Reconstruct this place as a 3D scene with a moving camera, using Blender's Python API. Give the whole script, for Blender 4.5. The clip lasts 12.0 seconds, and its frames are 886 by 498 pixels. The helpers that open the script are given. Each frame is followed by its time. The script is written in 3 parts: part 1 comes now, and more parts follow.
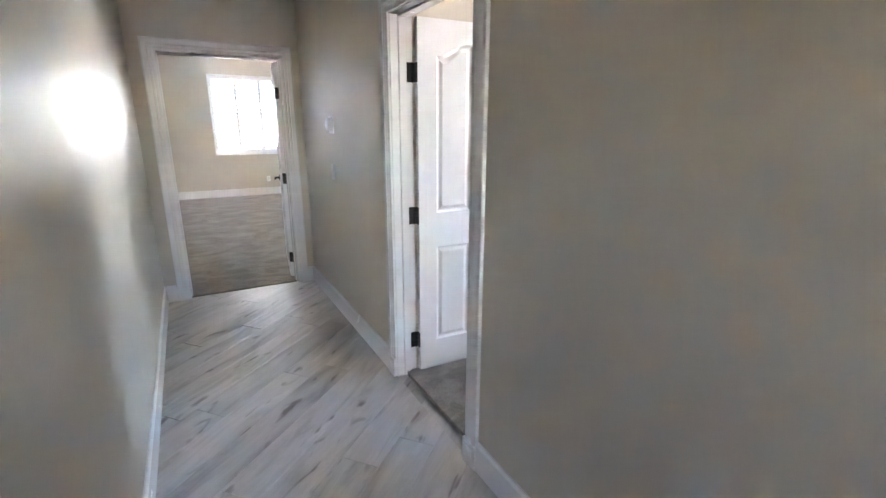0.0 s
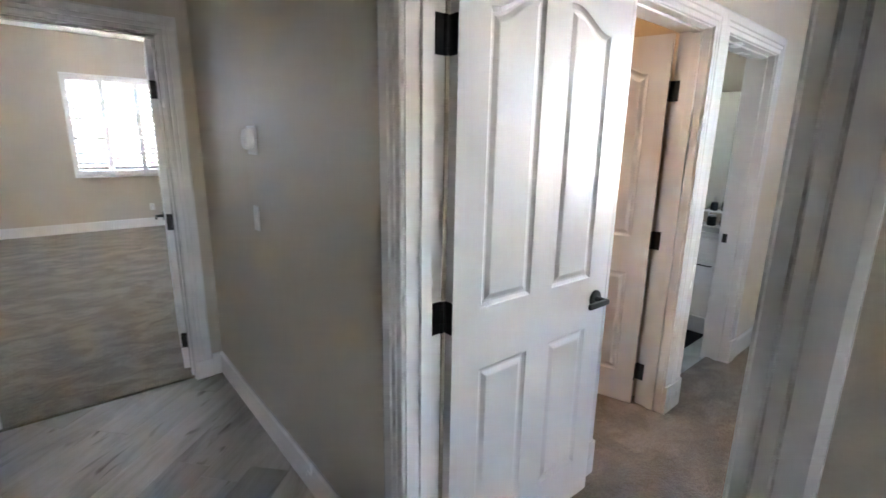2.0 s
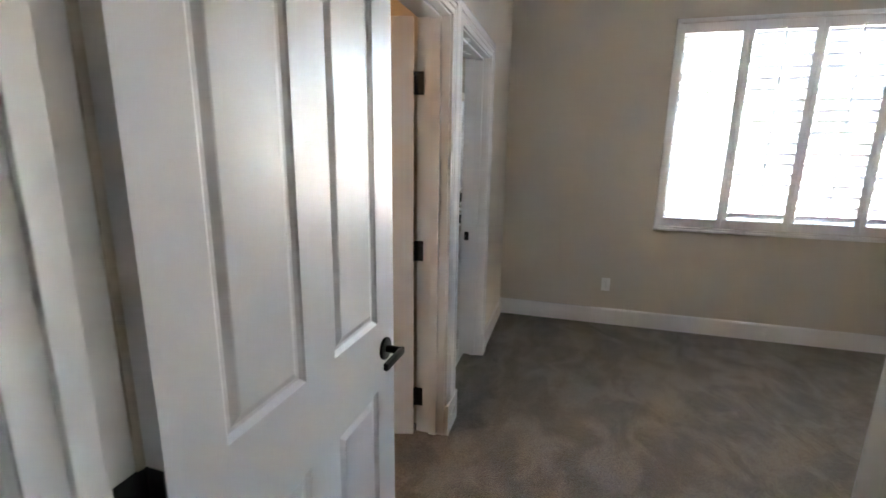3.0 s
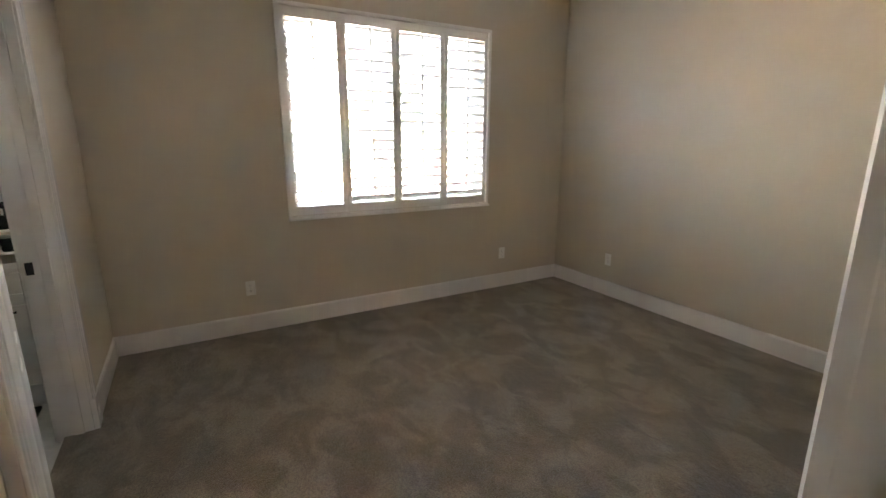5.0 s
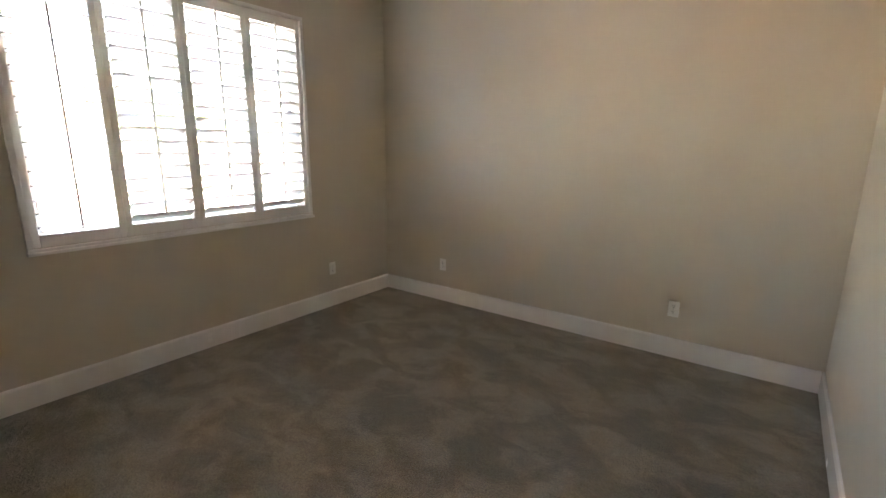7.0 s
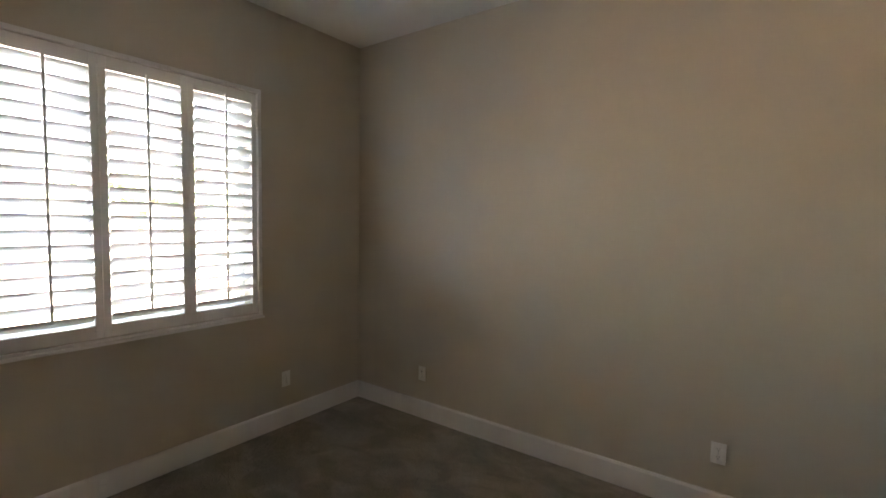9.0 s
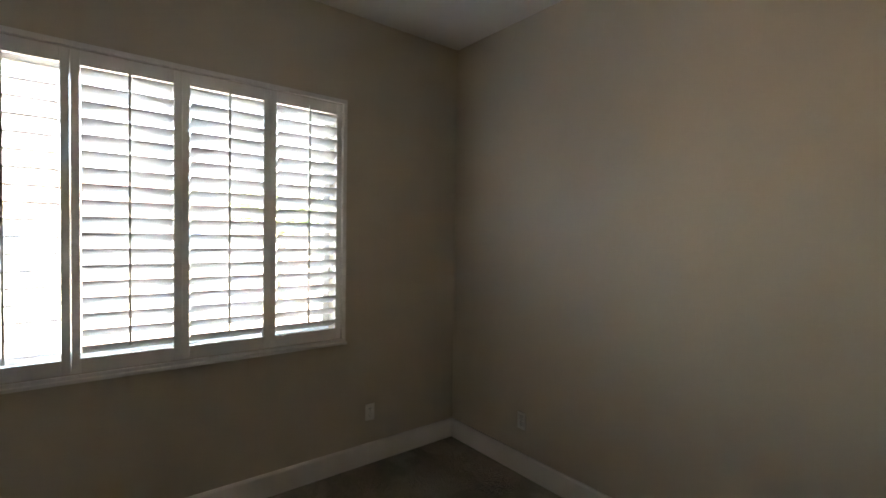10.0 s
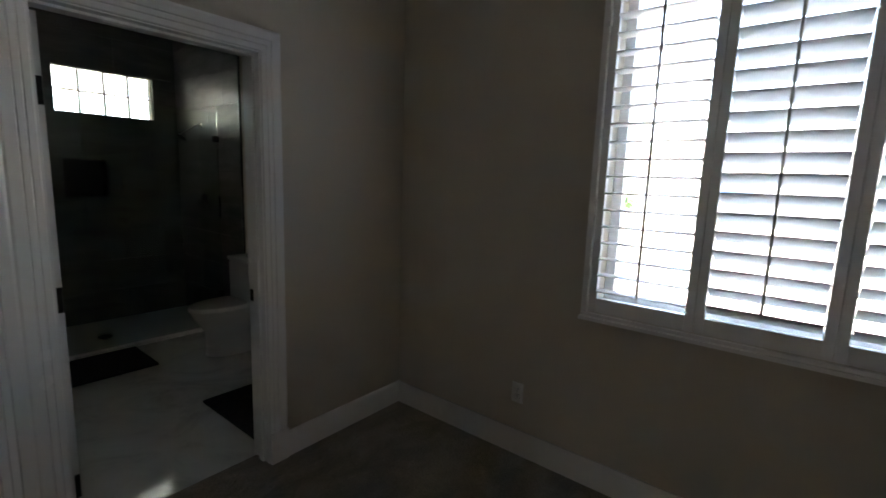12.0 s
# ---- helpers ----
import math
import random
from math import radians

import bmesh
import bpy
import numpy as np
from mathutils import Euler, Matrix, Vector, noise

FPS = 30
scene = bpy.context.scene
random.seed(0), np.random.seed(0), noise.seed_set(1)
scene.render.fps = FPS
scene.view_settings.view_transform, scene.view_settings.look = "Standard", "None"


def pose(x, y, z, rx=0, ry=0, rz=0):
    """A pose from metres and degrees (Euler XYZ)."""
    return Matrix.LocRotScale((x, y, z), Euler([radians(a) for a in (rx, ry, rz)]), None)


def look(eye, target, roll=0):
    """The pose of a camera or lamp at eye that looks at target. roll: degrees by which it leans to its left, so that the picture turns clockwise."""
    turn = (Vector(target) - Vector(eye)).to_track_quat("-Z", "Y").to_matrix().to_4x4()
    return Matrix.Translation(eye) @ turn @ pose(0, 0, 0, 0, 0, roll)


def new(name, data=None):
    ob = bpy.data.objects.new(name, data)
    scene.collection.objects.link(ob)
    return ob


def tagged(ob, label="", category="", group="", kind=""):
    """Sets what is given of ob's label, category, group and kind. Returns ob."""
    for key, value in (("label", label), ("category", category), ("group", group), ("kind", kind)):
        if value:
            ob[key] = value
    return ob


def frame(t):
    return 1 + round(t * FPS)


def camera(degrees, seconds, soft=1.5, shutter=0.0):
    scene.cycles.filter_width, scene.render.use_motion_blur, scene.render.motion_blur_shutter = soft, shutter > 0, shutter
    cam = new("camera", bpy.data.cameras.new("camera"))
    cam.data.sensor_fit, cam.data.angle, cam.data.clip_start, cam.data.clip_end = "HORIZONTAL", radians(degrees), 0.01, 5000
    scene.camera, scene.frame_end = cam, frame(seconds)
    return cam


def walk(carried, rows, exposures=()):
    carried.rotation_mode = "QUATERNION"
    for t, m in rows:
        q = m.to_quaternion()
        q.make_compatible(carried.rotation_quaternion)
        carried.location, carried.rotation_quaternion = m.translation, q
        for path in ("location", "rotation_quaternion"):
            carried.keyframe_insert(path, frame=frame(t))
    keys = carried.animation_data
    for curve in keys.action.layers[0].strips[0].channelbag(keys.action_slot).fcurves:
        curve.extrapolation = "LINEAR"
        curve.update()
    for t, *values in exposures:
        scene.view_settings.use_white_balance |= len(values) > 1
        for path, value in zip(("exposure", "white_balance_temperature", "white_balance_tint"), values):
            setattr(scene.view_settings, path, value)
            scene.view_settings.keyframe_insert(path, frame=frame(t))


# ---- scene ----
cam = camera(88.3, 12.0, shutter=0.15)
PATH = [
    (0, (-0.009, 0.091, 1.516), (0.926, 1.778, 0.986), 0.2),
    (0.5, (0.035, 0.427, 1.525), (0.855, 2.187, 1.042), 0.7),
    (1, (0.128, 0.764, 1.511), (0.875, 2.558, 1.038), 0.5),
    (1.5, (0.206, 1.121, 1.499), (1.062, 2.866, 1.027), 0.7),
    (2, (0.282, 1.467, 1.509), (1.542, 2.951, 1.053), 0.9),
    (2.5, (0.47, 1.717, 1.489), (2.114, 2.765, 1.041), 1.7),
    (3, (0.685, 1.886, 1.5), (2.567, 2.403, 1.063), 0.9),
    (3.5, (0.871, 2.022, 1.492), (2.818, 1.963, 1.037), 0.5),
    (5.5, (1.093, 1.856, 1.47), (2.689, 0.739, 1.018), 0.1),
    (6, (1.213, 1.829, 1.466), (2.68, 0.547, 1.013), 0.1),
    (6.5, (1.318, 1.741, 1.454), (2.622, 0.296, 0.995), -0.2),
    (7, (1.453, 1.798, 1.46), (2.614, 0.229, 1.026), 0.4),
    (7.5, (1.511, 1.744, 1.464), (2.623, 0.111, 1.157), -0.0),
    (9.5, (1.846, 0.917, 1.584), (3.121, -0.622, 1.521), 0.5),
    (10, (1.948, 0.69, 1.575), (3.516, -0.551, 1.523), 0.9),
    (10.5, (2.117, 0.53, 1.513), (3.983, -0.185, 1.429), 1.5),
    (11, (2.292, 0.443, 1.524), (4.285, 0.449, 1.355), 2.0),
    (11.5, (2.468, 0.32, 1.496), (4.313, 1.066, 1.293), 1.7),
    (12, (2.57, 0.405, 1.511), (4.113, 1.64, 1.208), 1.9),
]

EXPOSURES = [(0, 8.1, 6450, 16), (1.0, 7.9, 6450, 16), (2.0, 7.55, 6500, 15), (2.5, 7.45, 6700, 14), (3.0, 6.8, 6850, 13), (3.5, 6.25, 7300, 15), (5.5, 6.5, 8400, 15), (7.0, 6.42, 8400, 15), (7.5, 6.22, 8400, 15), (9.5, 5.42, 8500, 14), (10.5, 4.95, 7900, 10), (12.0, 4.6, 7000, 10)]
walk(cam, [(t, look(eye, target, roll)) for t, eye, target, roll in PATH], EXPOSURES)

# ---- daylight ----
SUN_ELEV, SUN_AZ = 62.0, 185.0      # degrees; azimuth clockwise from +y
world = bpy.data.worlds.new("daylight")
scene.world = world
world.use_nodes = True
wn = world.node_tree.nodes
wn.clear()
sky = wn.new("ShaderNodeTexSky")
sky.sky_type = "NISHITA"
sky.sun_disc = False
sky.sun_elevation = radians(SUN_ELEV)
sky.sun_rotation = radians(SUN_AZ)
bgn = wn.new("ShaderNodeBackground")
bgn.inputs["Strength"].default_value = 0.15
won = wn.new("ShaderNodeOutputWorld")
world.node_tree.links.new(sky.outputs[0], bgn.inputs["Color"])
world.node_tree.links.new(bgn.outputs[0], won.inputs["Surface"])
sun = new("sun", bpy.data.lights.new("sun", "SUN"))
sun.data.energy = 4.0
sun.data.angle = radians(0.5)
sun.data.color = (1.0, 0.95, 0.88)
se, sa = radians(SUN_ELEV), radians(SUN_AZ)
sun.matrix_world = look((0, 0, 20), (-math.sin(sa) * math.cos(se), -math.cos(sa) * math.cos(se), 20 - math.sin(se)))

# ---- materials ----


def material(name, rough=0.5, metal=0.0):
    m = bpy.data.materials.new(name)
    m.use_nodes = True
    b = m.node_tree.nodes["Principled BSDF"]
    b.inputs["Roughness"].default_value = rough
    b.inputs["Metallic"].default_value = metal
    return m, m.node_tree.nodes, m.node_tree.links, b


def coords(nodes, links, scale=(1, 1, 1), space="Object", turn=0.0):
    tc = nodes.new("ShaderNodeTexCoord")
    mp = nodes.new("ShaderNodeMapping")
    mp.inputs["Scale"].default_value = scale
    mp.inputs["Rotation"].default_value = (0, 0, turn)
    if space == "World":
        geo = nodes.new("ShaderNodeNewGeometry")
        links.new(geo.outputs["Position"], mp.inputs["Vector"])
    else:
        links.new(tc.outputs[space], mp.inputs["Vector"])
    return mp.outputs[0]


def noise_tex(nodes, links, vec, scale, detail=3.0, rough=0.5, distort=0.0):
    n = nodes.new("ShaderNodeTexNoise")
    n.inputs["Scale"].default_value = scale
    n.inputs["Detail"].default_value = detail
    n.inputs["Roughness"].default_value = rough
    n.inputs["Distortion"].default_value = distort
    links.new(vec, n.inputs["Vector"])
    return n.outputs["Fac"]


def ramp(nodes, links, fac, stops):
    r = nodes.new("ShaderNodeValToRGB")
    r.color_ramp.elements[0].position, r.color_ramp.elements[0].color = stops[0][0], (*stops[0][1], 1)
    r.color_ramp.elements[1].position, r.color_ramp.elements[1].color = stops[-1][0], (*stops[-1][1], 1)
    for p, c in stops[1:-1]:
        r.color_ramp.elements.new(p).color = (*c, 1)
    links.new(fac, r.inputs["Fac"])
    return r.outputs["Color"]


def mix(nodes, links, fac, a, b, mode="MIX"):
    m = nodes.new("ShaderNodeMix")
    m.data_type, m.blend_type = "RGBA", mode
    for sock, v in ((m.inputs[0], fac), (m.inputs[6], a), (m.inputs[7], b)):
        if isinstance(v, (int, float)):
            sock.default_value = v
        elif isinstance(v, tuple):
            sock.default_value = (*v, 1)
        else:
            links.new(v, sock)
    return m.outputs[2]


def bump(nodes, links, bsdf, height, strength, dist, under=None):
    b = nodes.new("ShaderNodeBump")
    b.inputs["Strength"].default_value = strength
    b.inputs["Distance"].default_value = dist
    links.new(height, b.inputs["Height"])
    if under:
        links.new(under, b.inputs["Normal"])
    links.new(b.outputs[0], bsdf.inputs["Normal"])
    return b.outputs[0]


def painted(name, colour, rough, peel, tint=0.04, peel_size=110, spec=0.5):
    m, n, l, b = material(name, rough)
    b.inputs["Specular IOR Level"].default_value = spec
    w = coords(n, l, space="World")
    big = noise_tex(n, l, w, 1.3, 4, 0.6)
    c1 = tuple(v * (1 - tint) for v in colour)
    c2 = tuple(min(1, v * (1 + tint)) for v in colour)
    l.new(ramp(n, l, big, [(0.3, c1), (0.7, c2)]), b.inputs["Base Color"])
    rr = n.new("ShaderNodeMapRange")
    rr.inputs["To Min"].default_value, rr.inputs["To Max"].default_value = rough - 0.05, rough + 0.07
    l.new(noise_tex(n, l, w, 5.0, 3), rr.inputs["Value"])
    l.new(rr.outputs[0], b.inputs["Roughness"])
    if peel:
        n1 = bump(n, l, b, noise_tex(n, l, w, peel_size, 2.5, 0.55), peel, 0.002)
        bump(n, l, b, noise_tex(n, l, w, 4.0, 2), 0.06, 0.01, n1)
    return m


def plain(name, colour, rough=0.5, metal=0.0, grain=0.06):
    m, n, l, b = material(name, rough, metal)
    f = noise_tex(n, l, coords(n, l, space="World"), 40, 3)
    l.new(ramp(n, l, f, [(0.3, tuple(v * (1 - grain) for v in colour)), (0.7, tuple(min(1, v * (1 + grain)) for v in colour))]), b.inputs["Base Color"])
    return m


WALL = painted("greige_wall_paint", (0.545, 0.487, 0.40), 0.42, 0.30, spec=0.7)
CEIL = painted("white_ceiling_paint", (0.76, 0.75, 0.73), 0.8, 0.25)
TRIM = painted("white_trim_paint", (0.76, 0.745, 0.73), 0.24, 0.0, 0.02, 45)
DOOR = painted("white_door_paint", (0.74, 0.725, 0.715), 0.30, 0.0, 0.02, 60)
SHUT = painted("white_shutter_paint", (0.80, 0.79, 0.78), 0.42, 0.0, 0.02)
PLATE = plain("white_plastic", (0.80, 0.79, 0.76), 0.35)
BLACK = plain("matt_black_metal", (0.022, 0.021, 0.02), 0.42, 0.4, 0.2)
SLOT = plain("dark_slot", (0.05, 0.045, 0.04), 0.6)
CHROME = plain("chrome", (0.75, 0.75, 0.76), 0.12, 1.0, 0.02)
CERAMIC = plain("white_ceramic", (0.82, 0.82, 0.80), 0.12, 0, 0.01)
GREY_PLASTIC = plain("pale_grey_plastic", (0.42, 0.43, 0.43), 0.3)
RUBBER = plain("black_bath_mat", (0.02, 0.02, 0.021), 0.95, 0, 0.4)
STUCCO = painted("pale_stucco", (0.72, 0.68, 0.60), 0.9, 0.6, 0.06, 30)
ROOFING = plain("grey_roofing", (0.22, 0.19, 0.17), 0.9, 0, 0.25)
VINYL = plain("white_vinyl", (0.8, 0.8, 0.8), 0.35)
GROUT = plain("dark_grout", (0.06, 0.058, 0.055), 0.9)
SOAP = plain("dark_bottle_plastic", (0.06, 0.07, 0.07), 0.25)
LAMPGLASS = bpy.data.materials.new("warm_lit_glass")
LAMPGLASS.use_nodes = True
LAMPGLASS.node_tree.nodes["Principled BSDF"].inputs["Emission Color"].default_value = (1.0, 0.62, 0.32, 1)
LAMPGLASS.node_tree.nodes["Principled BSDF"].inputs["Emission Strength"].default_value = 0.6


def carpet_material():
    m, n, l, b = material("taupe_carpet", 0.95)
    w = coords(n, l, space="World")
    streak = noise_tex(n, l, coords(n, l, (1.0, 1.5, 1), "World", 0.6), 3.6, 2.2, 0.55, 0.6)
    fine = noise_tex(n, l, w, 130, 3, 0.75)
    mid = noise_tex(n, l, w, 28, 3, 0.6)
    base = ramp(n, l, streak, [(0.40, (0.165, 0.136, 0.103)), (0.5, (0.205, 0.171, 0.131)), (0.59, (0.262, 0.221, 0.171)), (0.72, (0.285, 0.241, 0.187))])
    c = mix(n, l, 0.5, base, ramp(n, l, mid, [(0.3, (0.72, 0.72, 0.72)), (0.7, (1, 1, 1))]), "MULTIPLY")
    c = mix(n, l, 0.75, c, ramp(n, l, fine, [(0.36, (0.35, 0.35, 0.35)), (0.60, (1.25, 1.25, 1.25))]), "MULTIPLY")
    l.new(c, b.inputs["Base Color"])
    b.inputs["Sheen Weight"].default_value = 0.25
    b.inputs["Sheen Roughness"].default_value = 0.6
    n1 = bump(n, l, b, fine, 1.0, 0.008)
    bump(n, l, b, mid, 0.5, 0.02, n1)
    return m


def plank_material():
    m, n, l, b = material("grey_oak_plank", 0.32)
    info = n.new("ShaderNodeObjectInfo")
    shift = n.new("ShaderNodeVectorMath")
    shift.operation = "MULTIPLY_ADD"
    tc = n.new("ShaderNodeTexCoord")
    com = n.new("ShaderNodeCombineXYZ")
    for k in range(3):
        l.new(info.outputs["Random"], com.inputs[k])
    shift.inputs[1].default_value = (37, 53, 11)
    l.new(com.outputs[0], shift.inputs[0])
    l.new(tc.outputs["Object"], shift.inputs[2])
    mp = n.new("ShaderNodeMapping")
    mp.inputs["Scale"].default_value = (0.55, 3.0, 1)
    l.new(shift.outputs[0], mp.inputs["Vector"])
    grain = noise_tex(n, l, mp.outputs[0], 3.0, 5, 0.6, 0.7)
    mp2 = n.new("ShaderNodeMapping")
    mp2.inputs["Scale"].default_value = (4, 60, 1)
    l.new(shift.outputs[0], mp2.inputs["Vector"])
    fine = noise_tex(n, l, mp2.outputs[0], 3.0, 3, 0.6)
    mp3 = n.new("ShaderNodeMapping")
    mp3.inputs["Scale"].default_value = (2.4, 7.5, 1)
    l.new(shift.outputs[0], mp3.inputs["Vector"])
    knots = noise_tex(n, l, mp3.outputs[0], 1.5, 2, 0.5, 0.5)
    c = ramp(n, l, grain, [(0.3, (0.30, 0.275, 0.255)), (0.48, (0.43, 0.40, 0.375)), (0.7, (0.51, 0.48, 0.45))])
    c = mix(n, l, 0.18, c, ramp(n, l, fine, [(0.3, (0.6, 0.58, 0.56)), (0.7, (1, 1, 1))]), "MULTIPLY")
    c = mix(n, l, 1.0, c, ramp(n, l, knots, [(0.63, (1, 1, 1)), (0.72, (0.40, 0.37, 0.34))]), "MULTIPLY")
    c = mix(n, l, 1.0, c, ramp(n, l, info.outputs["Random"], [(0.0, (0.82, 0.81, 0.80)), (1.0, (1.08, 1.07, 1.06))]), "MULTIPLY")
    l.new(c, b.inputs["Base Color"])
    bump(n, l, b, fine, 0.12, 0.002)
    return m


def marble_material():
    m, n, l, b = material("pale_marble_tile", 0.06)
    w = coords(n, l, space="World")
    v = noise_tex(n, l, w, 1.7, 6, 0.65, 1.6)
    l.new(ramp(n, l, v, [(0.35, (0.50, 0.50, 0.49)), (0.5, (0.66, 0.66, 0.64)), (0.65, (0.72, 0.72, 0.70))]), b.inputs["Base Color"])
    return m


def dark_tile_material():
    m, n, l, b = material("charcoal_stone_tile", 0.4)
    w = coords(n, l, (1, 1, 4), "World")
    v = noise_tex(n, l, w, 2.2, 5, 0.6, 0.6)
    l.new(ramp(n, l, v, [(0.3, (0.095, 0.093, 0.09)), (0.7, (0.18, 0.175, 0.168))]), b.inputs["Base Color"])
    return m


def glass_material(name, rough=0.0, tint=(1, 1, 1)):
    m = bpy.data.materials.new(name)
    m.use_nodes = True
    n, l = m.node_tree.nodes, m.node_tree.links
    n.clear()
    t = n.new("ShaderNodeBsdfTransparent")
    t.inputs["Color"].default_value = (*tint, 1)
    g = n.new("ShaderNodeBsdfGlossy")
    g.inputs["Roughness"].default_value = rough
    f = n.new("ShaderNodeFresnel")
    f.inputs["IOR"].default_value = 1.5
    mx = n.new("ShaderNodeMixShader")
    o = n.new("ShaderNodeOutputMaterial")
    l.new(f.outputs[0], mx.inputs[0])
    l.new(t.outputs[0], mx.inputs[1])
    l.new(g.outputs[0], mx.inputs[2])
    l.new(mx.outputs[0], o.inputs["Surface"])
    return m


def glass_block_material():
    m, n, l, b = material("glass_block", 0.12)
    b.inputs["Transmission Weight"].default_value = 1.0
    b.inputs["Base Color"].default_value = (0.93, 0.98, 0.96, 1)
    b.inputs["IOR"].default_value = 1.3
    bump(n, l, b, noise_tex(n, l, coords(n, l, space="World"), 28, 2), 0.5, 0.01)
    return m


CARPET, PLANK, MARBLE, DARKTILE = carpet_material(), plank_material(), marble_material(), dark_tile_material()
GLASS, BLOCK = glass_material("window_glass"), glass_block_material()
SHOWER_GLASS = glass_material("shower_glass", 0.0, (0.93, 0.97, 0.95))
MIRROR = plain("mirror_silver", (0.88, 0.9, 0.89), 0.02, 1.0, 0.0)
GROUND = plain("pale_gravel_ground", (0.29, 0.26, 0.225), 0.95, 0, 0.2)
LEAF = plain("green_leaf", (0.07, 0.12, 0.035), 0.6, 0, 0.3)
BARK = plain("brown_bark", (0.13, 0.09, 0.06), 0.9, 0, 0.3)
BLUEGLASS = plain("bluish_window_glass", (0.12, 0.2, 0.32), 0.08, 0, 0.05)

# ---- mesh helpers ----


def box(bm, x0, x1, y0, y1, z0, z1, bevel=0.0):
    vs = [bm.verts.new(p) for p in ((x0, y0, z0), (x1, y0, z0), (x1, y1, z0), (x0, y1, z0), (x0, y0, z1), (x1, y0, z1), (x1, y1, z1), (x0, y1, z1))]
    fs = [bm.faces.new([vs[i] for i in q]) for q in ((0, 3, 2, 1), (4, 5, 6, 7), (0, 1, 5, 4), (1, 2, 6, 5), (2, 3, 7, 6), (3, 0, 4, 7))]
    if bevel:
        es = list({e for f in fs for e in f.edges})
        bmesh.ops.bevel(bm, geom=es, offset=bevel, segments=2, affect="EDGES", profile=0.6)
    return bm


def cyl(bm, m, r0, r1, depth, seg=24, bevel=0.0):
    out = bmesh.ops.create_cone(bm, cap_ends=True, segments=seg, radius1=r0, radius2=r1, depth=depth, matrix=m)
    if bevel:
        caps = {f for v in out["verts"] for f in v.link_faces if len(f.verts) > 4}
        bmesh.ops.bevel(bm, geom=list({e for f in caps for e in f.edges}), offset=bevel, segments=2, affect="EDGES", profile=0.5)
    return bm


def mesh_of(name, bm, mat, smooth=False):
    bmesh.ops.recalc_face_normals(bm, faces=bm.faces)
    me = bpy.data.meshes.new(name)
    bm.to_mesh(me)
    bm.free()
    me.materials.append(mat)
    if smooth:
        for p in me.polygons:
            p.use_smooth = True
        me.set_sharp_from_angle(angle=radians(35))
    return me


def part(name, bm, mat, parent=None, label="", smooth=False, m=None):
    me = bm if isinstance(bm, bpy.types.Mesh) else mesh_of(name, bm, mat, smooth)
    ob = new(name, me)
    if parent:
        ob.parent = parent
    if m is not None:
        ob.matrix_basis = m
    if label:
        ob["label"] = label
    return ob


def bm_box(*a, bevel=0.0):
    return box(bmesh.new(), *a, bevel=bevel)


def empty(name, m=None):
    ob = new(name)
    if m is not None:
        ob.matrix_basis = m
    return ob


# ---- plan (metres) ----
CEIL_Z = 3.01
HALL_W, HALL_E, HALL_N, HALL_S = -0.315, 0.975, 4.52, -3.4
BED_W, BED_E, BED_N, BED_S = 1.102, 4.673, 2.432, -1.583
BATH_W, BATH_N, BATH_S = 2.92, 5.74, 2.582
R2_W, R2_E, R2_S, R2_N = -0.545, 2.80, 4.64, 10.68
DOOR_H = 2.05
ENTRY = (1.635, 2.436)       # y
CLOSET = (2.02, 2.738)        # x
BATHD = (2.935, 3.722)       # x
ENDD = (-0.118, 0.806)        # x
WIN_Y, WIN_Z = (-0.59, 1.15), (0.94, 2.38)      # rough opening behind the shutter frame
WIN2_X, WIN3_Y = (0.60, 2.36), (6.6, 8.2)
GB_X, GB_Z = (3.65, 4.44), (2.003, 2.403)
OUT = 0.16


def wall(name, axis, a0, a1, lo, hi, openings, label, mat=WALL, z1=CEIL_Z):
    """A wall that runs along axis from lo to hi, with thickness a0 to a1 and openings (lo, hi, z0, z1)."""
    bm = bmesh.new()

    def piece(l0, l1, z0, z2):
        if l1 - l0 > 1e-4 and z2 - z0 > 1e-4:
            if axis == "y":
                box(bm, a0, a1, l0, l1, z0, z2)
            else:
                box(bm, l0, l1, a0, a1, z0, z2)
    at = lo
    for o0, o1, z0, z2 in sorted(openings):
        piece(at, o0, 0, z1)
        piece(o0, o1, 0, z0)
        piece(o0, o1, z2, z1)
        at = o1
    piece(at, hi, 0, z1)
    return tagged(part(name, bm, mat), label, "wall", kind="structure")


wl = "greige painted wall with a light orange-peel texture"
J = 0.02                      # jamb lining
wall("wall_hall_west", "y", HALL_W - 0.12, HALL_W, HALL_S, HALL_N, [], wl)
# small high opening behind the camera, added to let fill daylight into the hall
wall("wall_hall_south", "x", HALL_S - 0.12, HALL_S, HALL_W - 0.12, BED_W, [(0.02, 0.38, 1.58, 2.02)], wl)
wall("wall_hall_east", "y", HALL_E, BED_W, HALL_S, HALL_N, [(ENTRY[0] - J, ENTRY[1] + J, 0, DOOR_H + J)], wl)
wall("wall_hall_north", "x", HALL_N, R2_S, R2_W - OUT, BATH_W - 0.12, [(ENDD[0] - J, ENDD[1] + J, 0, DOOR_H + J)], wl)
wall("wall_bedroom_north", "x", BED_N, BATH_S, BED_W, BED_E, [(CLOSET[0] - J, CLOSET[1] + J, 0, DOOR_H + J), (BATHD[0] - J, BATHD[1] + J, 0, DOOR_H + J)], wl)
wall("wall_bedroom_south", "x", BED_S - 0.12, BED_S, BED_W, BED_E + OUT, [], wl)
wall("wall_east", "y", BED_E, BED_E + OUT, BED_S, BATH_N + OUT, [(*WIN_Y, *WIN_Z)], wl)
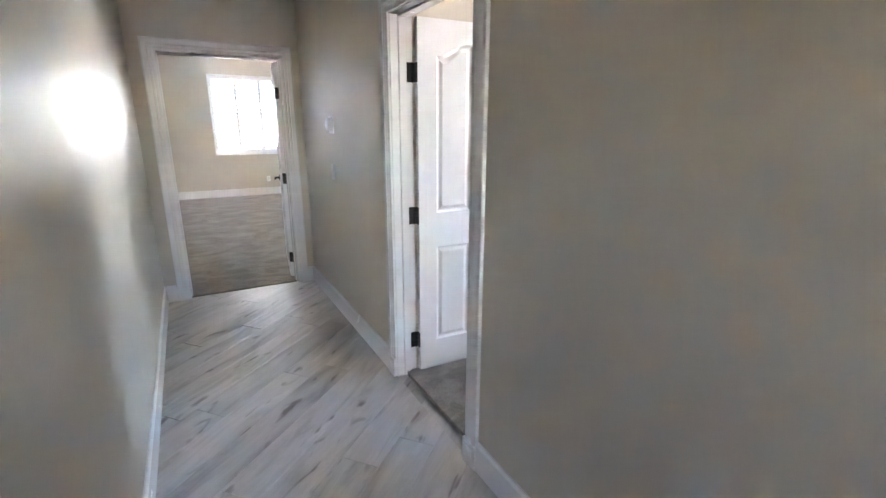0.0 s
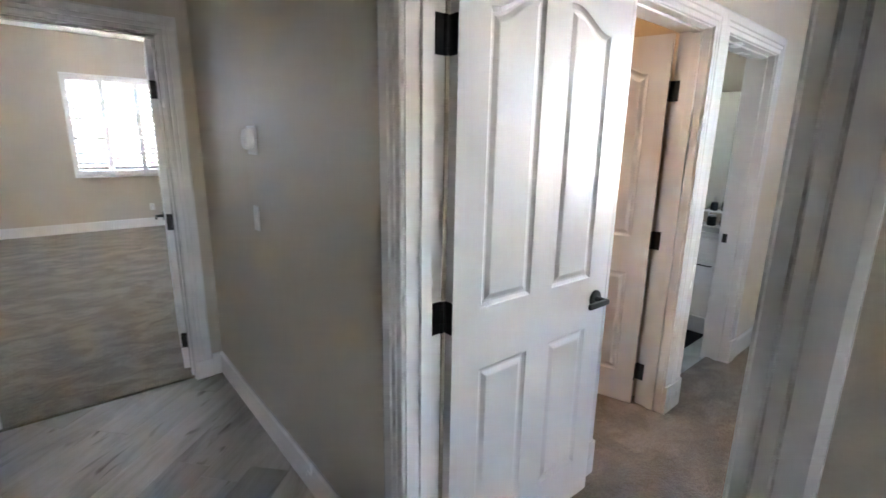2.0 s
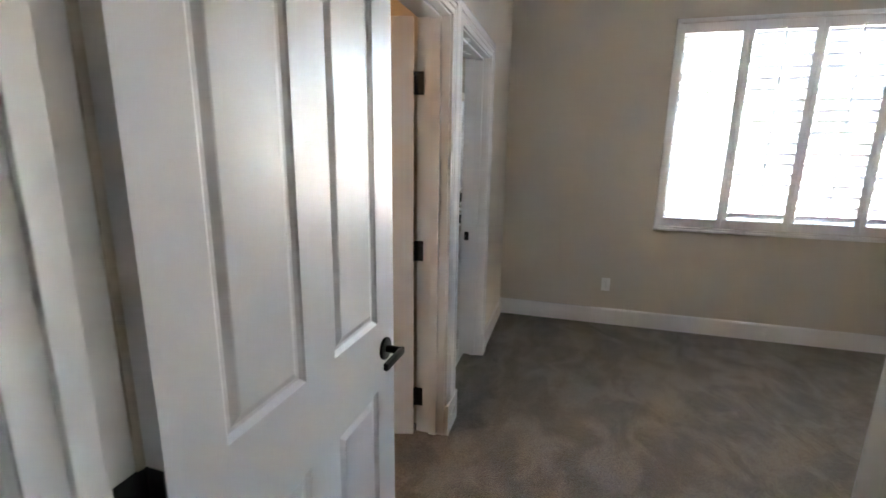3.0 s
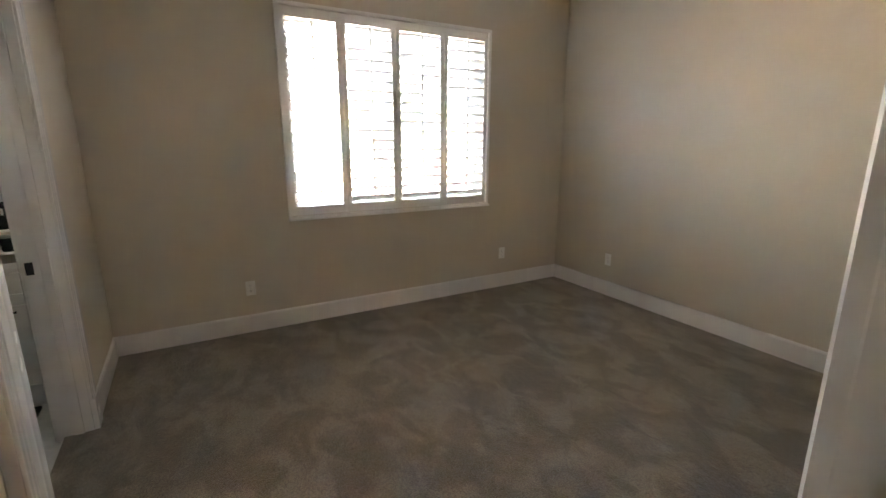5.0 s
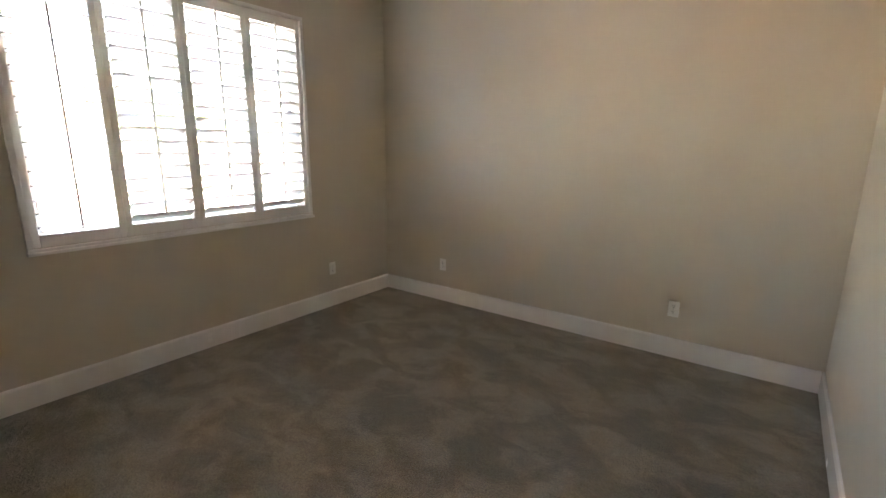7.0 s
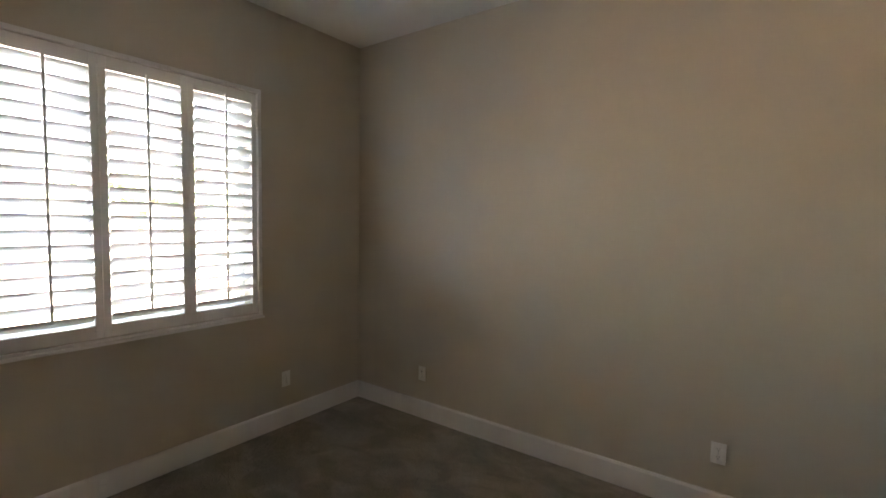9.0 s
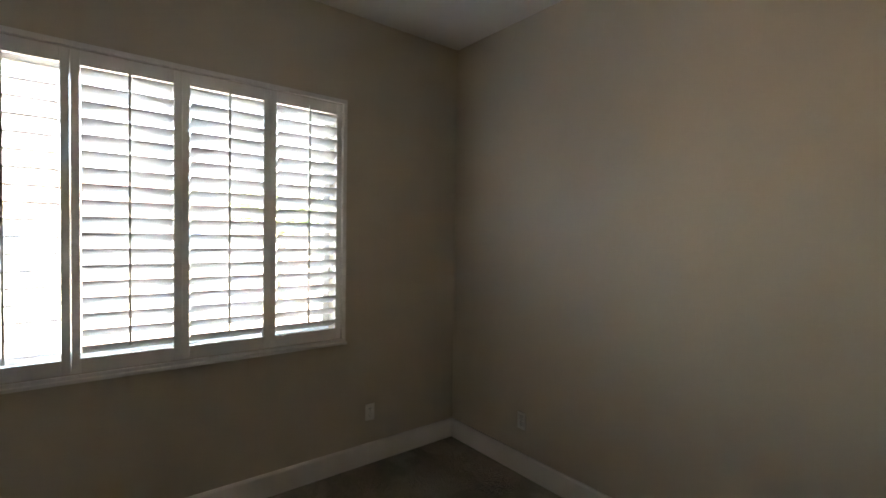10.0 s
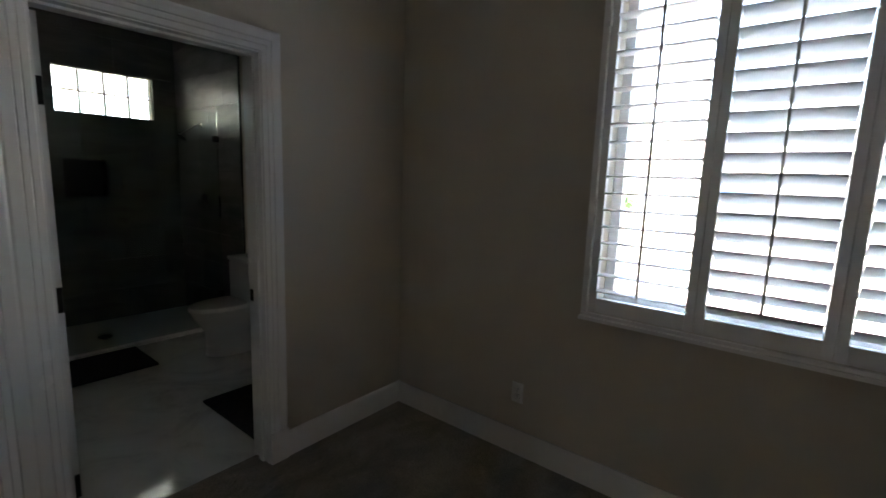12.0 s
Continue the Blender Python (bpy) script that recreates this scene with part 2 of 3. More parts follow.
wall("wall_bath_west", "y", BATH_W - 0.12, BATH_W, BATH_S, BATH_N + OUT, [], wl)
NICHE_X, NICHE_Z = (3.685, 3.985), (1.25, 1.572)
bm = bmesh.new()
box(bm, BATH_W, GB_X[0], BATH_N, BATH_N + OUT, 0, CEIL_Z)
box(bm, GB_X[1], BED_E, BATH_N, BATH_N + OUT, 0, CEIL_Z)
box(bm, *GB_X, BATH_N, BATH_N + OUT, GB_Z[1], CEIL_Z)
box(bm, GB_X[0], NICHE_X[0], BATH_N, BATH_N + OUT, 0, GB_Z[0])
box(bm, NICHE_X[1], GB_X[1], BATH_N, BATH_N + OUT, 0, GB_Z[0])
box(bm, *NICHE_X, BATH_N, BATH_N + OUT, 0, NICHE_Z[0])
box(bm, *NICHE_X, BATH_N, BATH_N + OUT, NICHE_Z[1], GB_Z[0])
box(bm, *NICHE_X, BATH_N + 0.09, BATH_N + OUT, *NICHE_Z)
bath_north = tagged(part("wall_bath_north", bm, GROUT), "charcoal stone-tiled shower wall with a glass block window and a niche", "wall", kind="structure")
wall("wall_far_room_north", "x", R2_N, R2_N + OUT, R2_W - OUT, R2_E + 0.12, [(*WIN2_X, *WIN_Z)], wl)
# the window opening here is out of view, added to light the far room
wall("wall_far_room_west", "y", R2_W - OUT, R2_W, R2_S, R2_N, [(*WIN3_Y, *WIN_Z)], wl)
wall("wall_far_room_east", "y", R2_E, R2_E + 0.12, BATH_N + OUT, R2_N, [], wl)
# 1.6 m unseen overhang at the south, added to keep sun off the hall opening
bm = bm_box(R2_W - 0.6, BED_E + 0.5, HALL_S - 1.6, R2_N + 0.5, CEIL_Z, CEIL_Z + 0.15)
tagged(part("ceiling", bm, CEIL), "flat white painted ceiling", "ceiling", kind="structure")
# floors: a slab, with carpet sheets, tile and planks laid on it
tagged(part("subfloor", bm_box(R2_W - 0.3, BED_E + 0.2, HALL_S - 0.2, R2_N + 0.2, -0.15, -0.02), STUCCO), "bare concrete slab under the floor coverings", "floor", kind="structure")
EDGE_X, EDGE_Y, EDGE_B = 1.035, 4.55, 2.555


def slab(name, rects, z, mat, label):
    bm = bmesh.new()
    for x0, x1, y0, y1 in rects:
        box(bm, x0, x1, y0, y1, -0.02, z)
    return tagged(part(name, bm, mat), label, "floor", kind="structure")


slab("floor_bedroom", [(BED_W, BED_E, BED_S, BED_N), (EDGE_X, BED_W, *ENTRY), (CLOSET[0], CLOSET[1], BED_N, BATH_S), (BATHD[0], BATHD[1], BED_N, EDGE_B), (BED_W, BATH_W - 0.12, BATH_S, HALL_N)], 0.022, CARPET, "taupe cut-pile carpet with vacuum marks")
slab("floor_far_room", [(R2_W, R2_E, R2_S, R2_N), (ENDD[0], ENDD[1], EDGE_Y, R2_S)], 0.010, CARPET, "taupe cut-pile carpet with vacuum marks")
slab("floor_bathroom", [(BATH_W, BED_E, BATH_S, BATH_N), (BATHD[0], BATHD[1], EDGE_B, BATH_S)], -0.004, MARBLE, "pale glossy marble floor tile")

# ---- trim ----
CASE_W = 0.095
PROFILE = [(0.0, 0.0), (0.0, 0.010), (0.004, 0.013), (0.022, 0.013), (0.025, 0.010), (0.029, 0.015), (0.046, 0.015), (0.049, 0.012), (0.053, 0.018), (0.084, 0.020), (CASE_W, 0.016), (CASE_W, 0.0)]


def casing(name, x0, x1, z1, m, left=CASE_W, right=CASE_W):
    """A mitred door casing round an opening x0..x1, head z1, in its own plane; +y is out of the wall."""
    bm = bmesh.new()
    rows = []
    for k in range(4):
        row = []
        for u, v in PROFILE:
            ul, ur = u * left / CASE_W, u * right / CASE_W
            p = ((x0 - 0.006 - ul, v, 0), (x0 - 0.006 - ul, v, z1 + 0.006 + u), (x1 + 0.006 + ur, v, z1 + 0.006 + u), (x1 + 0.006 + ur, v, 0))[k]
            row.append(bm.verts.new(p))
        rows.append(row)
    for a, b in zip(rows, rows[1:]):
        for i in range(len(PROFILE) - 1):
            bm.faces.new((a[i], a[i + 1], b[i + 1], b[i]))
    bm.faces.new(rows[0])
    bm.faces.new(rows[3])
    return tagged(part(name, bm, TRIM, m=m), "white stepped door casing with mitred corners", "door casing", kind="structure")


def plinth(parent, x0, x1, h):
    p = part("plinth_block", bm_box(x0, x1, 0, 0.024, 0, h, bevel=0.003), TRIM, parent)
    bm = bmesh.new()
    cx = (x0 + x1) / 2
    for s, d in ((0.024, 0.026), (0.014, 0.029)):
        box(bm, cx - s, cx + s, 0.02, d, h * 0.55 - s, h * 0.55 + s, bevel=0.001)
    part("rosette", bm, TRIM, p)


def jambs(name, x0, x1, z1, depth, m, stop):
    """The lining of a door opening; local y runs through the wall from 0 to depth. stop: y of the door stop's two sides."""
    e = empty(name, m)
    tagged(e, "white painted door jamb lining", "door frame", kind="structure")
    part("jamb", bm_box(x0 - J, x0, 0, depth, 0, z1 + J, bevel=0.002), TRIM, e)
    part("jamb", bm_box(x1, x1 + J, 0, depth, 0, z1 + J, bevel=0.002), TRIM, e)
    part("head_jamb", bm_box(x0, x1, 0, depth, z1, z1 + J, bevel=0.002), TRIM, e)
    s0, s1 = stop
    bm = bm_box(x0, x0 + 0.011, s0, s1, 0, z1 - 0.011, bevel=0.002)
    box(bm, x1 - 0.011, x1, s0, s1, 0, z1 - 0.011, bevel=0.002)
    box(bm, x0, x1, s0, s1, z1 - 0.011, z1, bevel=0.002)
    part("door_stop", bm, TRIM, e)
    return e


def facing(axis, sign, at):
    """Local (u along the wall, v out of it, z) to the world, for a wall face at 'at' that looks along sign * axis."""
    if axis == "y":
        return Matrix(((1, 0, 0, 0), (0, sign, 0, at), (0, 0, 1, 0), (0, 0, 0, 1)))
    return Matrix(((0, sign, 0, at), (1, 0, 0, 0), (0, 0, 1, 0), (0, 0, 0, 1)))


c = casing("trim_entry_hall", *ENTRY, DOOR_H, facing("x", -1, HALL_E))
casing("trim_entry_bedroom", *ENTRY, DOOR_H, facing("x", 1, BED_W), right=0.002)
cc = casing("trim_closet", *CLOSET, DOOR_H, facing("y", -1, BED_N))
cd = casing("trim_bath", *BATHD, DOOR_H, facing("y", -1, BED_N))
casing("trim_bath_inside", *BATHD, DOOR_H, facing("y", 1, BATH_S))
ce = casing("trim_end_hall", *ENDD, DOOR_H, facing("y", -1, HALL_N))
plinth(ce, ENDD[0] - 0.105, ENDD[0] - 0.003, 0.12)
plinth(ce, ENDD[1] + 0.003, ENDD[1] + 0.105, 0.12)
plinth(c, ENTRY[0] - 0.105, ENTRY[0] - 0.003, 0.12)
plinth(c, ENTRY[1] + 0.003, ENTRY[1] + 0.105, 0.12)
for cb, (u0, u1) in ((cc, CLOSET), (cd, BATHD)):
    plinth(cb, u0 - 0.105, u0 - 0.003, 0.19)
    plinth(cb, u1 + 0.003, u1 + 0.105, 0.19)
casing("trim_end_room", *ENDD, DOOR_H, facing("y", 1, R2_S))
jambs("door_frame_entry", *ENTRY, DOOR_H, BED_W - HALL_E, facing("x", 1, HALL_E), (0.045, 0.082))
jambs("door_frame_closet", *CLOSET, DOOR_H, BATH_S - BED_N, facing("y", 1, BED_N), (0.04, 0.08))
jambs("door_frame_bath", *BATHD, DOOR_H, BATH_S - BED_N, facing("y", 1, BED_N), (0.04, 0.08))
jambs("door_frame_end", *ENDD, DOOR_H, R2_S - HALL_N, facing("y", 1, HALL_N), (0.04, 0.08))

BASE_H = 0.163


HALL_BASE_H = 0.145


def baseboard(u0, u1, m, h=BASE_H):
    if u1 - u0 < 0.01:
        return
    bm = bmesh.new()
    prof = [(0, 0), (0.016, 0), (0.016, h - 0.014), (0.010, h - 0.002), (0.006, h), (0, h)]
    a = [bm.verts.new((u0, v, z)) for v, z in prof]
    b = [bm.verts.new((u1, v, z)) for v, z in prof]
    for i in range(len(prof)):
        j = (i + 1) % len(prof)
        bm.faces.new((a[i], a[j], b[j], b[i]))
    bm.faces.new(a)
    bm.faces.new(b)
    tagged(part("baseboard", bm, TRIM, m=m), "white painted tall flat baseboard", "baseboard", kind="structure")


T = 0.0165
CW = CASE_W + 0.010
baseboard(HALL_S, HALL_N, facing("x", 1, HALL_W), HALL_BASE_H)
baseboard(ENTRY[1] + CW, HALL_N, facing("x", -1, HALL_E), HALL_BASE_H)
baseboard(HALL_S, ENTRY[0] - CW, facing("x", -1, HALL_E), HALL_BASE_H)
baseboard(HALL_W + T, ENDD[0] - 0.105, facing("y", -1, HALL_N), HALL_BASE_H)
baseboard(ENDD[1] + 0.105, HALL_E - T, facing("y", -1, HALL_N), HALL_BASE_H)
baseboard(BED_S, BED_N, facing("x", -1, BED_E))
baseboard(BED_S, ENTRY[0] - CW, facing("x", 1, BED_W))
baseboard(BED_W + T, BED_E - T, facing("y", 1, BED_S))
baseboard(CLOSET[1] + CW, BATHD[0] - CW, facing("y", -1, BED_N))
baseboard(BATHD[1] + CW, BED_E - T, facing("y", -1, BED_N))
baseboard(R2_W + T, R2_E - T, facing("y", -1, R2_N))
baseboard(R2_S, R2_N, facing("x", 1, R2_W))
baseboard(R2_S, R2_N, facing("x", -1, R2_E))

# ---- doors ----


def leaf_mesh(W, H):
    """A moulded four-panel leaf with arched upper panels; hinge edge at x=0, thickness y 0..-0.035, foot at z=0."""
    bm = bmesh.new()
    D = 0.035
    st = 0.117 * W / 0.82
    mid = W / 2
    gap = 0.060 * W / 0.82
    rows = [(0.185, 0.785), (0.99, 1.836)]
    panels = []
    for x0, x1, hi_right in ((st, mid - gap, True), (mid + gap, W - st, False)):
        panels.append((x0, x1, rows[0][0], rows[0][1], 0, hi_right))
        panels.append((x0, x1, rows[1][0], rows[1][1], 0.066, hi_right))
    N = 12

    def top(p, x):
        x0, x1, z0, z1, rise, hr = p
        f = (x - x0) / (x1 - x0)
        f = f if hr else 1 - f
        f = min(1, max(0, (f - 0.04) / 0.82))
        return z1 + rise * (f * f * (3 - 2 * f))

    for side, sgn in ((0.0, 1), (-D, -1)):
        def V(x, z, d=0.0):
            return bm.verts.new((x, side - sgn * d, z))

        def quad(x0, x1, z0, z1):
            bm.faces.new((V(x0, z0), V(x1, z0), V(x1, z1), V(x0, z1)))
        quad(0, st, 0, H)
        quad(W - st, W, 0, H)
        quad(mid - gap, mid + gap, 0, H)
        for p in panels:
            x0, x1, z0, z1, rise, hr = p
            if rise == 0:
                quad(x0, x1, 0, z0)
                quad(x0, x1, z1, rows[1][0])
            xs = [x0 + (x1 - x0) * i / N for i in range(N + 1)]
            if rise:
                for a, b in zip(xs, xs[1:]):
                    bm.faces.new((V(a, top(p, a)), V(b, top(p, b)), V(b, H), V(a, H)))
            loops = []
            for off, depth in ((0, 0), (0.004, 0.004), (0.012, 0.009), (0.020, 0.009), (0.034, 0.003), (0.038, 0.002)):
                def sx(x):
                    return (x0 + x1) / 2 + (x - (x0 + x1) / 2) * (x1 - x0 - 2 * off) / (x1 - x0)
                ring = [V(sx(x), z0 + off, depth) for x in xs] + [V(sx(x), top(p, x) - off, depth) for x in reversed(xs)]
                loops.append(ring)
            for a, b in zip(loops, loops[1:]):
                for i in range(len(a)):
                    j = (i + 1) % len(a)
                    bm.faces.new((a[i], a[j], b[j], b[i]))
            last = loops[-1]
            n = N + 1
            for i in range(N):
                bm.faces.new((last[i], last[i + 1], last[2 * n - 2 - i], last[2 * n - 1 - i]))
    for pts in (((0, 0, 0), (0, -D, 0), (0, -D, H), (0, 0, H)), ((W, 0, 0), (W, -D, 0), (W, -D, H), (W, 0, H)), ((0, 0, 0), (W, 0, 0), (W, -D, 0), (0, -D, 0)), ((0, 0, H), (W, 0, H), (W, -D, H), (0, -D, H))):
        bm.faces.new([bm.verts.new(q) for q in pts])
    bmesh.ops.remove_doubles(bm, verts=bm.verts, dist=0.0001)
    return bm


def lever(parent, x, z, y, out, point):
    """A lever handle set on the face at y; out: +1 or -1; point: the way the lever points along x."""
    bm = bmesh.new()
    cyl(bm, Matrix.Translation((x, y + out * 0.005, z)) @ Matrix.Rotation(radians(90), 4, "X"), 0.033, 0.033, 0.010, 28, 0.003)
    r = part("rosette", bm, BLACK, parent, "black lever rosette", True)
    bm = bmesh.new()
    cyl(bm, Matrix.Translation((x, y + out * 0.030, z)) @ Matrix.Rotation(radians(90), 4, "X"), 0.011, 0.011, 0.046, 16)
    box(bm, min(x - 0.012 * point, x + 0.108 * point), max(x - 0.012 * point, x + 0.108 * point), y + out * 0.054 - 0.007, y + out * 0.054 + 0.007, z - 0.012, z + 0.010, bevel=0.005)
    part("lever", bm, BLACK, r, smooth=True)


def door(name, pin, closed_dir, angle, W, H, label, mirror=1, levers=True):
    """A leaf on a pin. closed_dir: degrees at which the leaf points when shut; angle: how far it is turned (anticlockwise +)."""
    e = empty(name, pose(pin[0], pin[1], 0.027, 0, 0, closed_dir + angle))
    tagged(e, label, "door", kind="structure")
    lf = mesh_of("leaf", leaf_mesh(W, H), DOOR)
    lm = pose(0.013, 0, 0) if mirror == 1 else Matrix.Translation((0.013, 0.035, 0))
    part("leaf", lf, DOOR, e, m=lm)
    ys = (0.0, -0.035) if mirror == 1 else (0.035, 0.0)
    if levers:
        lever(e, W - 0.055, 0.90, ys[0], 1, -1)
        lever(e, W - 0.055, 0.90, ys[1], -1, -1)
        bm = bm_box(W + 0.0125, W + 0.0150, ys[1] + 0.006, ys[0] - 0.006, 0.87, 0.93, bevel=0.0008)
        part("latch_plate", bm, BLACK, e)
    for z in (0.198, 0.978, 1.750):
        bm = bmesh.new()
        cyl(bm, Matrix.Translation((0, 0.002 * mirror, z)), 0.0075, 0.0075, 0.10, 14, 0.001)
        lo, hi = sorted((0, -0.034 * mirror))
        box(bm, 0.0100, 0.0134, lo, hi, z - 0.05, z + 0.05, bevel=0.001)
        box(bm, 0.0, 0.0115, -0.004, 0.004, z - 0.048, z + 0.048)
        a = radians(-angle)
        # the plate let into the jamb
        plate = bm_box(0.0, 0.0032, lo, hi, z - 0.05, z + 0.05, bevel=0.001)
        bmesh.ops.transform(plate, matrix=Matrix.Rotation(a, 4, "Z") @ Matrix.Translation((-0.0035, 0, 0)), verts=plate.verts)
        h = part("hinge", bm, BLACK, e, "black butt hinge", True)
        part("jamb_plate", plate, BLACK, h)
    return e


door("door_1", (BED_W - 0.001, ENTRY[1] - 0.003), -90, 88, ENTRY[1] - ENTRY[0] - 0.018, 2.018, "open white four-panel door with arched panels and black hardware")
door("door_2", (CLOSET[1] - 0.003, BATH_S + 0.001), 180, -74, CLOSET[1] - CLOSET[0] - 0.018, 2.018, "white four-panel closet door standing ajar, black hinges", mirror=-1)
door("door_3", (BATHD[0] + 0.017, BATH_S + 0.001), 0, 91, BATHD[1] - BATHD[0] - 0.032, 2.018, "white four-panel bathroom door folded open, black hinges")
door("door_4", (ENDD[1] - 0.003, R2_S + 0.001), 180, -98, ENDD[1] - ENDD[0] - 0.018, 2.018, "open white four-panel door to the far room", mirror=-1)
# strike plates on the bare jambs
tagged(part("strike_plate", bm_box(BED_W - 0.034, BED_W - 0.004, ENTRY[0] - 0.001, ENTRY[0] + 0.002, 0.89, 0.95, bevel=0.001), BLACK), "small black strike plate let into the entry jamb", "strike plate", "strike plates")
tagged(part("strike_plate", bm_box(BATHD[1] - 0.0025, BATHD[1] + 0.0005, BATH_S - 0.044, BATH_S - 0.014, 0.87, 0.93, bevel=0.001), BLACK), "small black strike plate let into the bathroom jamb", "strike plate", "strike plates")

# ---- windows with plantation shutters ----


def louvre_mesh(L, w):
    """An oval blade along u, centred; w across."""
    bm = bmesh.new()
    t = 0.0055
    prof = [(-w / 2, 0), (-w / 2 + 0.008, t * 0.7), (-w / 4, t), (0, t), (w / 4, t), (w / 2 - 0.008, t * 0.7), (w / 2, 0), (w / 2 - 0.008, -t * 0.7), (w / 4, -t), (0, -t), (-w / 4, -t), (-w / 2 + 0.008, -t * 0.7)]
    a = [bm.verts.new((-L / 2, p, q)) for p, q in prof]
    b = [bm.verts.new((L / 2, p, q)) for p, q in prof]
    for i in range(12):
        j = (i + 1) % 12
        bm.faces.new((a[i], a[j], b[j], b[i]))
    bm.faces.new(a)
    bm.faces.new(b)
    return mesh_of("louvre", bm, SHUT, True)


def shutter(u0, u1, z0, z1, m, tilts, label):
    """Shutters in a frame on a wall face; local u along, v into the room, z up."""
    e = empty("plantation_shutter", m)
    tagged(e, label, "window shutter", group="plantation shutters")
    F = 0.028
    bm = bmesh.new()
    for a0, a1, b0, b1 in ((u0, u1, z0, z0 + F), (u0, u1, z1 - F, z1), (u0, u0 + F, z0 + F, z1 - F), (u1 - F, u1, z0 + F, z1 - F)):
        box(bm, a0, a1, 0.0, 0.026, b0, b1, bevel=0.004)
    for a0, a1, b0, b1 in ((u0 - 0.004, u1 + 0.004, z0 - 0.006, z0 + 0.012),):
        box(bm, a0, a1, 0.0, 0.044, b0, b1, bevel=0.004)
    part("frame", bm, SHUT, e)
    for hu in (u0 + F, u1 - F):
        for hz in (z0 + 0.22, z1 - 0.22):
            part("hinge", bm_box(hu - 0.006, hu + 0.006, 0.006, 0.0285, hz - 0.032, hz + 0.032, bevel=0.003), SHUT, e)
    n = len(tilts)
    pw = (u1 - u0 - 2 * F) / n
    S, R = 0.036, 0.072
    lz0, lz1 = z0 + F + R, z1 - F - R
    count = round((lz1 - lz0) / 0.0765)
    pitch = (lz1 - lz0) / count
    lm = louvre_mesh(pw - 2 * S - 0.006, 0.086)
    for k, tilt in enumerate(tilts):
        a, b = u0 + F + k * pw + 0.0006, u0 + F + (k + 1) * pw - 0.0006
        bm = bmesh.new()
        for c0, c1, d0, d1 in ((a, a + S, z0 + F + 0.002, z1 - F - 0.002), (b - S, b, z0 + F + 0.002, z1 - F - 0.002), (a + S, b - S, z0 + F + 0.002, lz0), (a + S, b - S, lz1, z1 - F - 0.002)):
            box(bm, c0, c1, -0.022, 0.008, d0, d1, bevel=0.003)
        panel = part("panel", bm, SHUT, e)
        for i in range(count):
            z = lz0 + (i + 0.5) * pitch
            part("louvre", lm, SHUT, panel, m=Matrix.Translation(((a + b) / 2, -0.007, z)) @ Matrix.Rotation(radians(tilt), 4, "X"))
        ca = math.cos(radians(tilt)) * 0.043 - 0.007
        dz = math.sin(radians(tilt)) * 0.043
        bm = bm_box((a + b) / 2 - 0.006, (a + b) / 2 + 0.006, ca + 0.002, ca + 0.013, lz0 + 0.02 + dz, lz1 - 0.012 + dz, bevel=0.002)
        part("tilt_rod", bm, SHUT, panel)
    return e


def window(name, u0, u1, z0, z1, m, label):
    """A vinyl slider near the outer face; local v into the room, the wall is OUT thick."""
    e = empty(name, m)
    tagged(e, label, "window", kind="structure")
    f = 0.045
    bm = bmesh.new()
    mid = (u0 + u1) / 2
    for a0, a1, b0, b1 in ((u0, u1, z0, z0 + f), (u0, u1, z1 - f, z1), (u0, u0 + f, z0 + f, z1 - f), (u1 - f, u1, z0 + f, z1 - f), (mid - f / 2, mid + f / 2, z0 + f, z1 - f)):
        box(bm, a0, a1, -OUT + 0.01, -OUT + 0.06, b0, b1, bevel=0.003)
    part("window_frame", bm, VINYL, e)
    for a0, a1 in ((u0 + f, mid - f / 2), (mid + f / 2, u1 - f)):
        p = part("pane", bm_box(a0, a1, -OUT + 0.033, -OUT + 0.037, z0 + f, z1 - f), GLASS, e)
        p.visible_shadow = False


TILT = 36
window("window_1", *WIN_Y, *WIN_Z, facing("x", -1, BED_E), "white vinyl sliding window, bright daylight outside")
shutter(-0.650, 1.211, 0.878, 2.443, facing("x", -1, BED_E), (TILT, TILT, TILT, 2), "white four-panel plantation shutter, louvres tilted, one panel open")
window("window_2", *WIN2_X, *WIN_Z, facing("y", -1, R2_N), "white vinyl sliding window in the far room")
shutter(0.535, 2.43, 0.878, 2.443, facing("y", -1, R2_N), (52, 52, 52, 52), "white plantation shutter with tilted louvres in the far room")
# added side window, never in view; its louvre tilt sets the far room's brightness
window("window_3", *WIN3_Y, *WIN_Z, facing("x", 1, R2_W), "white vinyl window in the far room's side wall")
shutter(6.54, 8.26, 0.878, 2.443, facing("x", 1, R2_W), (34, 34, 34, 34), "unseen white plantation shutter that sets the daylight of the added side window")

# ---- small fixtures on the walls ----


def outlet(u, z, m, label):
    e = empty("wall_outlet", m @ Matrix.Translation((u, 0, z)))
    tagged(e, label, "outlet", group="wall outlets")
    part("plate", bm_box(-0.035, 0.035, 0, 0.006, -0.057, 0.057, bevel=0.0025), PLATE, e)
    for dz in (-0.021, 0.021):
        s = part("socket", bm_box(-0.017, 0.017, 0.004, 0.008, dz - 0.0145, dz + 0.0145, bevel=0.004), PLATE, e)
        bm = bmesh.new()
        for dx in (-0.007, 0.005):
            box(bm, dx, dx + 0.0022, 0.0078, 0.0084, dz - 0.001, dz + 0.008)
        cyl(bm, Matrix.Translation((0, 0.008, dz - 0.008)) @ Matrix.Rotation(radians(90), 4, "X"), 0.0026, 0.0026, 0.001, 10)
        part("slots", bm, SLOT, s)
    bm = bmesh.new()
    cyl(bm, Matrix.Translation((0, 0.0065, 0)) @ Matrix.Rotation(radians(90), 4, "X"), 0.003, 0.003, 0.002, 10)
    part("screw", bm, GREY_PLASTIC, e)


